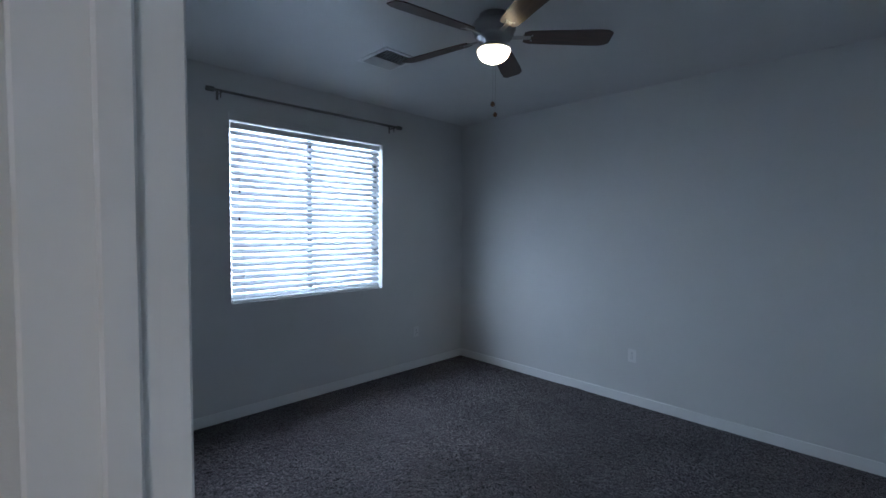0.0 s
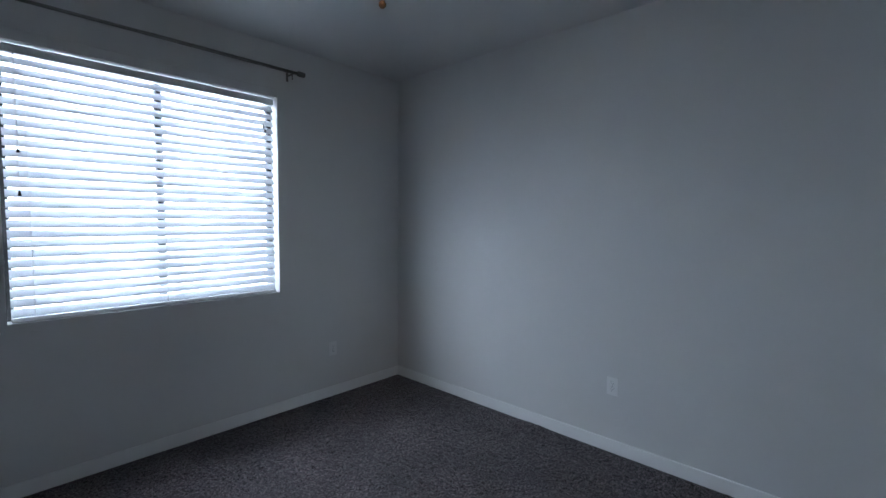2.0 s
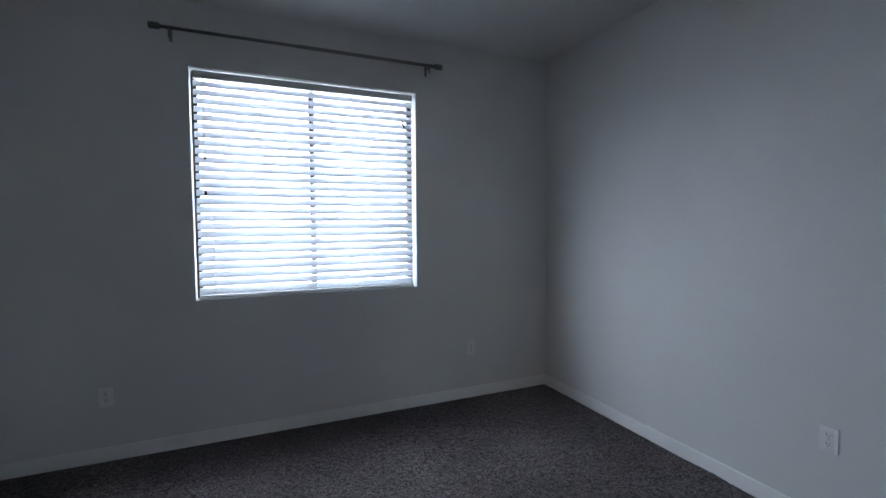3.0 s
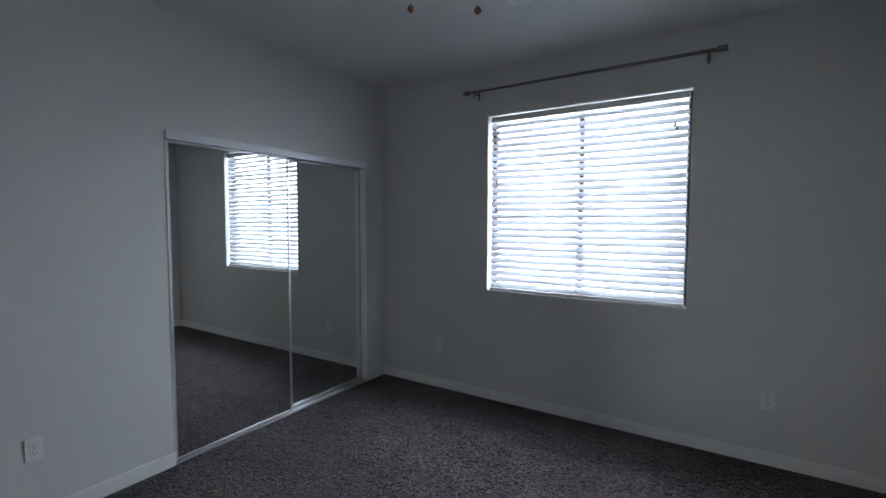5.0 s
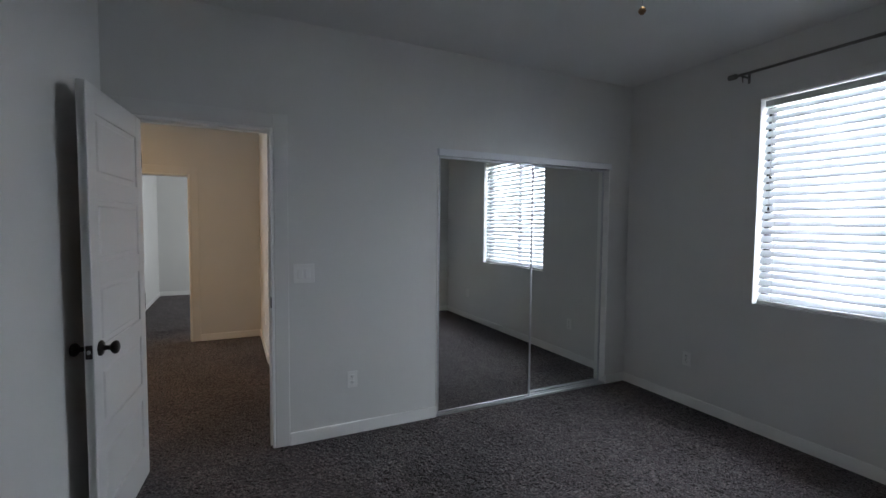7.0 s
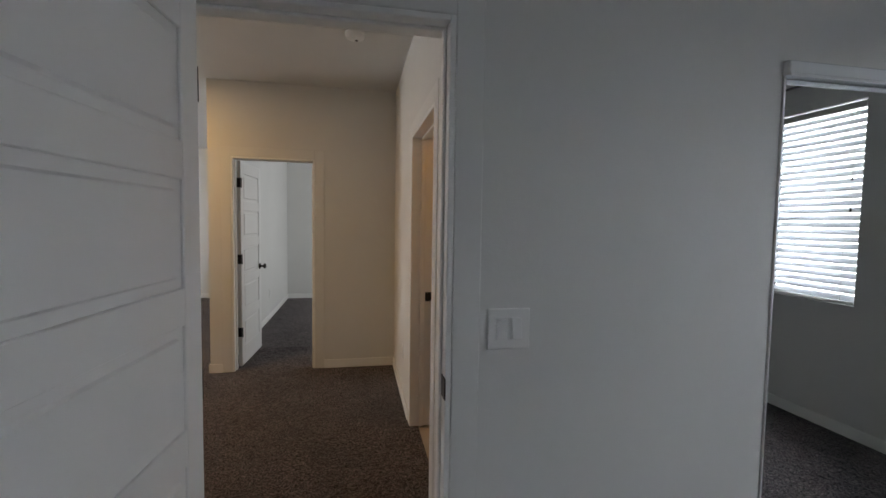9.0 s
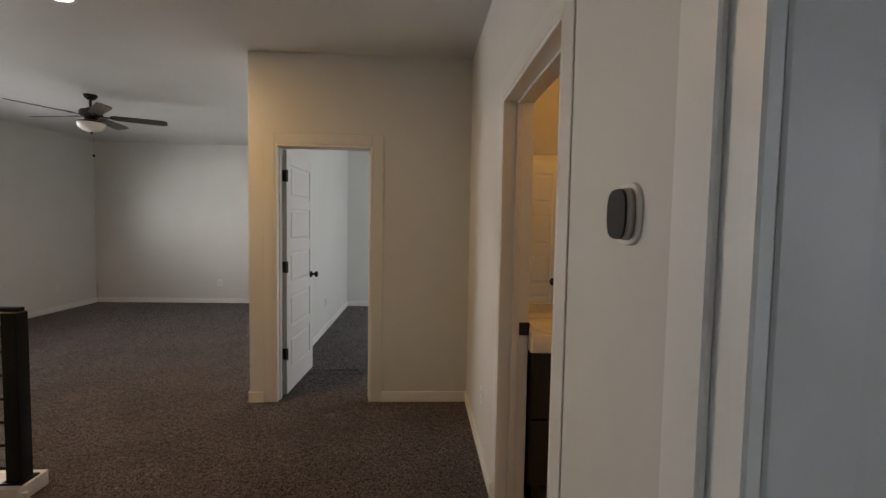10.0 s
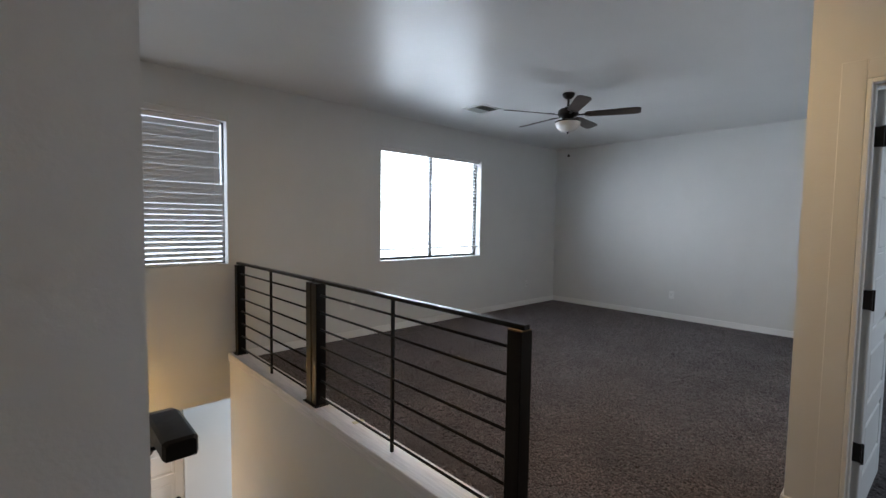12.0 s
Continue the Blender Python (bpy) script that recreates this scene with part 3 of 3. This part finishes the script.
def mirror_door(y0, y1, x, label):
    d = thing("mirror_door", pose(x, y0, 0.016), label, "mirror door", "closet mirror doors")
    w, h, f = y1 - y0, CL[3] - 0.070, 0.016
    part("glass", box(bmesh.new(), (-0.004, f * 0.6, f * 0.6), (0.002, w - f * 0.6, h - f * 0.6)), MIRROR, d, "silvered mirror sheet")
    for p, q in (((-0.010, 0, 0), (0.008, f, h)), ((-0.010, w - f, 0), (0.008, w, h)), ((-0.0095, f, 0), (0.0075, w - f, f)), ((-0.0095, f, h - f), (0.0075, w - f, h))):
        part("frame_rail", box(bmesh.new(), p, q, 0.0025), SATIN_ALUMINIUM, d)
    return d


mirror_door(CL[0] + 0.012, 2.815, W - 0.018, "sliding mirrored closet door in a white frame")
mirror_door(2.77, CL[1] - 0.016, W - 0.060, "rear sliding mirrored closet door in a white frame")


# ---- outlets, switches, smoke detector, thermostat ----
def outlet(m, label="white duplex outlet on the wall"):
    """Faces -y of its own."""
    d = thing("outlet", m, label, "outlet", "wall outlets")
    part("cover_plate", box(bmesh.new(), (-0.036, -0.006, -0.058), (0.036, 0, 0.058), 0.003, 2), PLASTIC, d)
    for s in (-1, 1):
        r = part("receptacle", box(bmesh.new(), (-0.017, -0.0085, s * 0.0195 - 0.014), (0.017, -0.005, s * 0.0195 + 0.014), 0.003, 2), PLASTIC, d)
        for a, b in (((-0.0075, -0.009, s * 0.0195 - 0.002), (-0.005, -0.0083, s * 0.0195 + 0.008)), ((0.005, -0.009, s * 0.0195 - 0.002), (0.0075, -0.0083, s * 0.0195 + 0.006)), ((-0.002, -0.009, s * 0.0195 - 0.010), (0.002, -0.0083, s * 0.0195 - 0.006))):
            part("slot", box(bmesh.new(), a, b), DARK, r)
    part("screw", rod(bmesh.new(), (0, -0.0068, 0), (0, -0.0055, 0), 0.003, 8), NICKEL, d)
    return d


out = outlet(pose(E, 1.835, 0.43, 0, 0, -90))
for m in (pose(3.32, N, 0.40), pose(0.92, N, 0.385), pose(W, 1.285, 0.385, 0, 0, 90), pose(LW, -2.98, 0.36, 0, 0, 90), pose(-6.45, LS, 0.37, 0, 0, 180), pose(-3.02, LS, 0.40, 0, 0, 180), pose(-2.03, HN, 0.39), pose(-5.3, HS + 0.10, 0.38, 0, 0, 180)):
    copy_thing(out, m)

sw = thing("light_switch", pose(W, 0.967, 1.135, 0, 0, 90), "white double rocker switch beside the bedroom door", "light switch")
part("cover_plate", box(bmesh.new(), (-0.068, -0.006, -0.064), (0.068, 0, 0.064), 0.003, 2), PLASTIC, sw)
for s, tip in ((-1, 7), (1, -7)):
    part("bezel", box(bmesh.new(), (s * 0.0235 - 0.0185, -0.0075, -0.036), (s * 0.0235 + 0.0185, -0.0058, 0.036), 0.001), PLASTIC, sw)
    r = part("rocker", box(bmesh.new(), (-0.0155, -0.005, -0.032), (0.0155, 0.003, 0.032), 0.002, 2), PLASTIC, sw)
    r.matrix_basis = pose(s * 0.0235, -0.0085, 0, tip)

sm = thing("smoke_detector", pose(-1.60, 0.49, CEIL, 180), "round white smoke detector on the hall ceiling", "smoke detector")
part("base", lathe(bmesh.new(), [(0, 0), (0.068, 0), (0.068, 0.010), (0.066, 0.012), (0, 0.012)], 32), PLASTIC, sm)
part("housing", lathe(bmesh.new(), [(0.064, 0.012), (0.064, 0.026), (0.058, 0.036), (0.040, 0.040), (0, 0.041)], 32), PLASTIC, sm)
part("test_button", lathe(bmesh.new(), [(0, 0.044), (0.010, 0.044), (0.011, 0.039)], 14, pose(0.022, 0.012, 0)), PLASTIC, sm)
part("grille", box(bmesh.new(), (-0.035, -0.020, 0.0395), (-0.012, 0.0, 0.0415), 0.0005), DARK, sm)

th = thing("thermostat", pose(-0.19, HN, 1.47), "black oval thermostat on a white wall plate", "thermostat")


def oval(bm, w, h, y0, y1, bev, n=40, p=3.0):
    lo, hi = [], []
    for y, s, ring in ((y0, 1, lo), (y1, 1 - bev, hi)):
        for i in range(n):
            a = 2 * math.pi * i / n
            c, q = math.cos(a), math.sin(a)
            ring.append(bm.verts.new((s * w * math.copysign(abs(c) ** (2 / p), c), y, s * h * math.copysign(abs(q) ** (2 / p), q))))
    for i in range(n):
        bm.faces.new((lo[i], lo[(i + 1) % n], hi[(i + 1) % n], hi[i])).smooth = True
    bm.faces.new(hi)
    bm.faces.new(lo)
    bmesh.ops.recalc_face_normals(bm, faces=bm.faces[:])
    return bm


part("wall_plate", oval(bmesh.new(), 0.052, 0.060, 0, -0.008, 0.04), PLASTIC, th, "white wall plate")
part("body", oval(bmesh.new(), 0.042, 0.050, -0.008, -0.024, 0.05), NICKEL, th, "grey metal body")
part("display", oval(bmesh.new(), 0.040, 0.048, -0.024, -0.028, 0.03), BLACK_GLASS, th, "black glass display")


# ---- vents ----
def vent(m, w, l, label):
    d = thing("ceiling_vent", m, label, "air vent", "ceiling vents")
    f = 0.03
    for a, b in (((-w / 2, -l / 2, -0.008), (w / 2, -l / 2 + f, 0)), ((-w / 2, l / 2 - f, -0.008), (w / 2, l / 2, 0)), ((-w / 2, -l / 2 + f, -0.008), (-w / 2 + f, l / 2 - f, 0)), ((w / 2 - f, -l / 2 + f, -0.008), (w / 2, l / 2 - f, 0))):
        part("frame", box(bmesh.new(), a, b, 0.002), PLASTIC, d)
    # Dark sheet in place of the shaded duct behind the louvres.
    part("backing", box(bmesh.new(), (-w / 2 + f, -l / 2 + f, -0.003), (w / 2 - f, l / 2 - f, -0.001)), DARK, d)
    s = part("louvre", box(bmesh.new(), (-w / 2 + f, -0.009, -0.0008), (w / 2 - f, 0.009, 0.0008)), PLASTIC, d)
    n = int((l - 2 * f) / 0.021)
    for i in range(n):
        mm = pose(0, -l / 2 + f + (l - 2 * f) * (i + 0.5) / n, -0.010, 38 if i < n / 2 else -38)
        if i:
            share(s, d, mm)
        else:
            s.matrix_basis = mm
    return d


vent(pose(2.14, 2.86, CEIL), 0.30, 0.34, "white louvred air vent on the bedroom ceiling")
vent(pose(-4.15, -4.05, CEIL), 0.32, 0.32, "white louvred air vent on the loft ceiling")


# ---- ceiling fans ----
def blade_mesh(r0, r1, w0, w1, t=0.006):
    bm = bmesh.new()
    n = 14
    top, bot = [], []
    pts = []
    for i in range(n + 1):
        u = i / n
        x = r0 + (r1 - r0) * u
        w = w0 + (w1 - w0) * min(1, u * 1.4)
        if u > 0.90:
            w *= math.sqrt(max(0.0, 1 - ((u - 0.90) / 0.10) ** 2 * 0.55))
        if u < 0.06:
            w *= 0.75 + 0.25 * u / 0.06
        pts.append((x, w / 2))
    ring = [(x, y) for x, y in pts] + [(x, -y) for x, y in reversed(pts)]
    a = [bm.verts.new((x, y, t / 2)) for x, y in ring]
    b = [bm.verts.new((x, y, -t / 2)) for x, y in ring]
    bm.faces.new(a)
    bm.faces.new(list(reversed(b)))
    for i in range(len(ring)):
        k = (i + 1) % len(ring)
        bm.faces.new((a[i], b[i], b[k], a[k]))
    bmesh.ops.recalc_face_normals(bm, faces=bm.faces[:])
    return bm


def ceiling_fan(name, m, label, drop, angle, r1, body_mat, blade_mat, globe_mat, globe_r, pulls, rodded):
    """Hangs from z = 0; drop: the blades' depth."""
    d = thing(name, m, label, "ceiling fan")
    z = -drop
    if rodded:
        part("canopy", lathe(bmesh.new(), [(0, 0), (0.062, 0), (0.064, -0.012), (0.052, -0.034), (0.030, -0.052), (0.016, -0.056), (0, -0.056)], 28), body_mat, d)
        part("downrod", rod(bmesh.new(), (0, 0, -0.05), (0, 0, z + 0.07), 0.0125, 14), body_mat, d)
        prof = [(0, 0.085), (0.03, 0.083), (0.05, 0.068), (0.094, 0.055), (0.105, 0.035), (0.105, 0.0), (0.085, -0.018), (0.06, -0.026), (0.055, -0.05), (0, -0.05)]
    else:
        part("canopy", lathe(bmesh.new(), [(0, 0), (0.085, 0), (0.088, -0.02), (0.092, -0.06), (0.11, z + 0.075), (0, z + 0.075)], 32), body_mat, d)
        prof = [(0, 0.078), (0.112, 0.076), (0.122, 0.06), (0.122, 0.03), (0.108, 0.012), (0.112, 0.0), (0.095, -0.02), (0.06, -0.03), (0.055, -0.046), (0, -0.046)]
    part("motor_housing", lathe(bmesh.new(), prof, 36, pose(0, 0, z)), body_mat, d)
    b0 = a0 = None
    for k in range(5):
        rot = pose(0, 0, z - 0.004, 0, 0, angle + 72 * k)
        bl = rot @ pose(0, 0, 0, -13)
        if b0 is None:
            b0 = part("blade", blade_mesh(0.17, r1, 0.105, 0.135), blade_mat, d)
            b0.matrix_basis = bl
            bm = bmesh.new()
            box(bm, (0.075, -0.014, -0.006), (0.19, 0.014, 0.000), 0.002)
            box(bm, (0.17, -0.036, 0.0035), (0.235, 0.036, 0.0065), 0.001)
            box(bm, (0.165, -0.016, -0.004), (0.21, 0.016, 0.005), 0.001)
            for yy in (-0.022, 0.022):
                rod(bm, (0.215, yy, -0.006), (0.215, yy, 0.008), 0.005, 8)
            a0 = part("blade_arm", bm, body_mat, d)
            a0.matrix_basis = bl
        else:
            share(b0, d, bl)
            share(a0, d, bl)
    part("light_fitter", lathe(bmesh.new(), [(0, -0.046), (0.058, -0.046), (0.075, -0.058), (globe_r * 0.98, -0.068), (globe_r, -0.078), (globe_r * 0.96, -0.080), (0, -0.078)], 36, pose(0, 0, z)), body_mat, d)
    g = globe_r * 0.97
    depth = globe_r * 0.72
    part("globe", lathe(bmesh.new(), [(g * math.cos(a), -0.080 - depth * math.sin(a)) for a in [math.pi / 2 * i / 12 for i in range(12)]] + [(0, -0.080 - depth)], 36, pose(0, 0, z)), globe_mat, d, "frosted glass bowl")
    if rodded:
        part("finial", lathe(bmesh.new(), [(0, 0.004), (0.017, 0.002), (0.017, -0.006), (0.008, -0.012), (0.006, -0.02), (0, -0.022)], 16, pose(0, 0, z - 0.080 - depth)), body_mat, d)
    for x, y, zb, mat in pulls:
        part("pull_chain", rod(bmesh.new(), (x, y, z - 0.05), (x, y, zb + 0.014), 0.0008, 6), NICKEL, d)
        part("pull_bead", lathe(bmesh.new(), [(0, 0.016), (0.006, 0.014), (0.012, 0.006), (0.0135, 0), (0.012, -0.006), (0.006, -0.012), (0, -0.013)], 16, pose(x, y, zb)), mat, d, "small round pull bead")
    return d


ceiling_fan("bedroom_ceiling_fan", pose(2.16, 1.905, CEIL), "five-blade walnut ceiling fan with lit bowl, flush mounted", 0.115, 27, 0.665, NICKEL, BLADE, LIT_GLOBE, 0.097, ((-0.04, -0.03, -0.51, PULL_WOOD), (0.15, 0.105, -0.51, PULL_WOOD)), False)
ceiling_fan("loft_ceiling_fan", pose(-4.32, -3.0, CEIL), "five-blade bronze ceiling fan with unlit bowl on a downrod", 0.215, 44, 0.69, BRONZE, BLADE_GREY, FROSTED, 0.131, ((0.03, 0.04, -0.64, BRONZE),), True)

# ---- loft rail ----
RX = -1.70


def rail_panel(y0, y1, label):
    d = thing("rail_panel", pose(RX, y0, 0.085), label, "railing", "loft rail panels")
    w = y1 - y0
    s = 0.5 * 0.075
    for y in (s, w - s):
        p = part("post", box(bmesh.new(), (-s, y - s, 0), (s, y + s, 0.875), 0.003), BLACK_STEEL, d)
        part("base_plate", box(bmesh.new(), (-0.055, y - 0.055, 0.0), (0.055, y + 0.055, 0.008), 0.002), BLACK_STEEL, d)
    # Thin brown plate on top of the longer panel's north post.
    part("post_cap", box(bmesh.new(), (-s + 0.002, w - 2 * s + 0.002, 0.8752), (s - 0.002, w - 0.002, 0.8795), 0.001), BROWN_END, d, "brown post end") if w > 1.7 else None
    part("top_rail", box(bmesh.new(), (-0.020, 0.0, 0.880), (0.020, w, 0.902), 0.004, 2), BLACK_STEEL, d)
    bm = bmesh.new()
    rod(bm, (0, 2 * s - 0.002, 0), (0, w - 2 * s + 0.002, 0), 0.0075, 8)
    b = part("bar", bm, BLACK_STEEL, d)
    for k in range(7):
        m = pose(0, 0, 0.792 - 0.122 * k)
        if k:
            share(b, d, m)
        else:
            b.matrix_basis = m
    part("baluster", box(bmesh.new(), (-0.009, w / 2 - 0.009, 0.0), (0.009, w / 2 + 0.009, 0.881), 0.002), BLACK_STEEL, d)
    return d


rail_panel(-3.365, -1.525, "black steel loft rail panel with horizontal bars")
rail_panel(-4.985, -3.375, "black steel loft rail panel with bars, beside the wall")
tagged(part("paper_label", box(bmesh.new(), (-1.80, -2.92, 0.0855), (-1.725, -2.885, 0.0875)), LABEL), "small yellowed paper tag lying on the ledge", "paper tag")

nw = thing("stair_handrail", pose(-0.466, -1.595, 0.862), "black flat handrail descending along the stair wall", "handrail")
bm = bmesh.new()
secs = [(0.0, 0.0), (-0.012, 0.004), (-0.20, 0.004), (-0.26, -0.012), (-3.3, -2.058)]
rings = []
for k, (y, z) in enumerate(secs):
    hw = 0.032 if k == 0 else 0.038
    rings.append([bm.verts.new(p) for p in ((-hw, y, z - 0.022), (hw, y, z - 0.022), (hw, y, z + 0.014), (hw - 0.008, y, z + 0.020), (8e-3 - hw, y, z + 0.020), (-hw, y, z + 0.014))])
bm.faces.new(rings[0])
bm.faces.new(rings[-1])
for p, q in zip(rings, rings[1:]):
    for i in range(6):
        bm.faces.new((p[i], p[(i + 1) % 6], q[(i + 1) % 6], q[i]))
bmesh.ops.recalc_face_normals(bm, faces=bm.faces[:])
part("rail", bm, BLACK_STEEL, nw)
for y, z in ((-0.30, -0.058), (-1.6, -0.933), (-3.0, -1.875)):
    bm = bmesh.new()
    rod(bm, (0.0, y, z - 0.010), (0.0, y, z - 0.060), 0.006, 8)
    rod(bm, (0.0, y, z - 0.056), (0.162, y, z - 0.056), 0.006, 8)
    box(bm, (0.156, y - 0.025, z - 0.085), (0.162, y + 0.025, z - 0.028), 0.002)
    part("bracket", bm, BLACK_STEEL, nw)
block("stair_landing", (LX1, STAIR_TOP - 0.001, -0.3), (WX, STAIR_TOP, -0.001), CARPET, "carpeted nosing of the top stair", "carpet")

# ---- sconce below ----
sc = thing("wall_sconce", pose(-0.65, LS, -0.25), "lit frosted glass wall sconce with dark fitting", "wall lamp")
part("back_plate", lathe(bmesh.new(), [(0, 0), (0.055, 0), (0.05, 0.015), (0, 0.018)], 24, pose(0, 0, 0.08, -90)), BRONZE, sc)
part("arm", rod(bmesh.new(), (0, 0.01, 0.08), (0, 0.11, 0.10), 0.009, 10), BRONZE, sc)
part("holder", lathe(bmesh.new(), [(0, 0.13), (0.018, 0.128), (0.026, 0.09), (0.03, 0.075), (0, 0.075)], 20, pose(0, 0.115, 0)), BRONZE, sc)
part("shade", lathe(bmesh.new(), [(0.028, 0.08), (0.045, 0.04), (0.058, -0.01), (0.068, -0.06), (0.065, -0.06), (0.055, -0.01), (0.042, 0.04), (0.026, 0.078)], 28, pose(0, 0.115, 0)), LIT_SHADE, sc, "lit frosted glass shade")

# ---- bathroom ----
van = thing("vanity_cabinet", pose(-1.92, 1.04, 0.03), "dark espresso vanity cabinet with two drawers", "vanity")
part("body", box(bmesh.new(), (0.002, 0.0, 0.12), (0.44, 0.60, 0.80), 0.003), VANITY_WOOD, van)
for z0, z1 in ((0.13, 0.455), (0.465, 0.79)):
    dr = part("drawer", box(bmesh.new(), (0.441, 0.006, z0), (0.460, 0.594, z1), 0.002), VANITY_WOOD, van)
    bm = bmesh.new()
    z = z1 - 0.055
    rod(bm, (0.485, 0.17, z), (0.485, 0.45, z), 0.006, 10)
    rod(bm, (0.458, 0.20, z), (0.485, 0.20, z), 0.005, 8)
    rod(bm, (0.458, 0.42, z), (0.485, 0.42, z), 0.005, 8)
    part("handle", bm, CHROME, dr, "chrome bar handle")
for y in (0.03, 0.53):
    part("foot", box(bmesh.new(), (0.03, y, -0.036), (0.40, y + 0.04, 0.121), 0.003), VANITY_WOOD, van)

basin = thing("basin_top", pose(-1.92, 1.032, 0.831), "white ceramic basin top on the dark vanity", "sink")
bm = bmesh.new()
NX, NY = 24, 36
g = {}
for i in range(NX + 1):
    for j in range(NY + 1):
        x, y = 0.002 + 0.475 * i / NX, 0.616 * j / NY
        u = max(0, 1 - (abs(x - 0.27) / 0.165) ** 4 - (abs(y - 0.308) / 0.25) ** 4)
        dip = 0.075 * min(1, u * 2.2)
        back = 0.035 * max(0, 1 - abs(x - 0.01) / 0.02)
        g[i, j] = bm.verts.new((x, y, 0.085 - dip + back))
for i in range(NX):
    for j in range(NY):
        bm.faces.new((g[i, j], g[i + 1, j], g[i + 1, j + 1], g[i, j + 1])).smooth = True
edge = [e for e in bm.edges if e.is_boundary]
r = bmesh.ops.extrude_edge_only(bm, edges=edge)
for v in [q for q in r["geom"] if isinstance(q, bmesh.types.BMVert)]:
    v.co.z = 0.0
bmesh.ops.recalc_face_normals(bm, faces=bm.faces[:])
part("bowl", bm, CERAMIC, basin)
part("overflow_ring", lathe(bmesh.new(), [(0.016, 0), (0.016, 0.004), (0.010, 0.005), (0.010, 0)], 18, pose(0.135, 0.308, 0.055, 0, 60)), CHROME, basin, "chrome overflow ring")
part("overflow_hole", lathe(bmesh.new(), [(0, 0.002), (0.0105, 0.002), (0.0105, 0)], 14, pose(0.135, 0.308, 0.055, 0, 60)), DARK, basin)

fc = thing("faucet", pose(-1.855, 1.34, 0.914), "chrome single-lever basin faucet", "faucet")
part("body", lathe(bmesh.new(), [(0, 0), (0.027, 0), (0.027, 0.004), (0.022, 0.02), (0.020, 0.09), (0.016, 0.10), (0, 0.103)], 20), CHROME, fc)
bm = bmesh.new()
rod(bm, (0.005, 0, 0.065), (0.115, 0, 0.085), 0.013, 14)
rod(bm, (0.108, 0, 0.085), (0.112, 0, 0.062), 0.011, 12)
part("spout", bm, CHROME, fc)
bm = bmesh.new()
box(bm, (-0.01, -0.012, 0.103), (0.085, 0.012, 0.112), 0.004, 2)
part("lever", bm, CHROME, fc)

mr = thing("bath_mirror", pose(-1.92, 1.05, 0.985), "clear rectangular bathroom mirror without a frame", "mirror")
part("glass", box(bmesh.new(), (0.001, 0, 0), (0.006, 0.62, 0.87), 0.0015), MIRROR, mr)
hk = None
for y, z in ((1.91, 1.60), (2.19, 1.71), (2.60, 1.60)):
    if hk is None:
        hk = thing("towel_hook", pose(-0.45, y, z), "small dark metal towel hook on the wall", "hook", "towel hooks")
        part("plate", oval(bmesh.new(), 0.020, 0.042, 0, -0.008, 0.1, 28, 2.2), BRONZE, hk).matrix_basis = pose(0, 0, 0, 0, 0, -90)
        part("prong", lathe(bmesh.new(), [(0, 0.045), (0.010, 0.043), (0.011, 0.036), (0.006, 0.03), (0.006, 0)], 12, pose(-0.004, 0, 0.005, 0, -75)), BRONZE, hk)
    else:
        copy_thing(hk, pose(-0.45, y, z))
lt = thing("bath_ceiling_light", pose(-1.15, 1.9, CEIL), "round ceiling light with warm frosted glass", "ceiling light")
part("pan", lathe(bmesh.new(), [(0, 0), (0.14, 0), (0.14, -0.018), (0, -0.018)], 32), NICKEL, lt)
part("shade_rim", lathe(bmesh.new(), [(0.135, -0.018), (0.135, -0.05), (0.125, -0.05), (0.125, -0.018)], 32), FROSTED, lt)
dl = thing("recessed_downlight", pose(-2.15, -1.65, CEIL), "lit round recessed downlight with white trim ring", "downlight")
part("trim_ring", lathe(bmesh.new(), [(0.070, 0.0), (0.070, -0.006), (0.080, -0.007), (0.095, -0.003), (0.096, 0.0)], 40), PLASTIC, dl)
part("lens", lathe(bmesh.new(), [(0, -0.004), (0.070, -0.004)], 40), LIT_LENS, dl, "glowing lens")
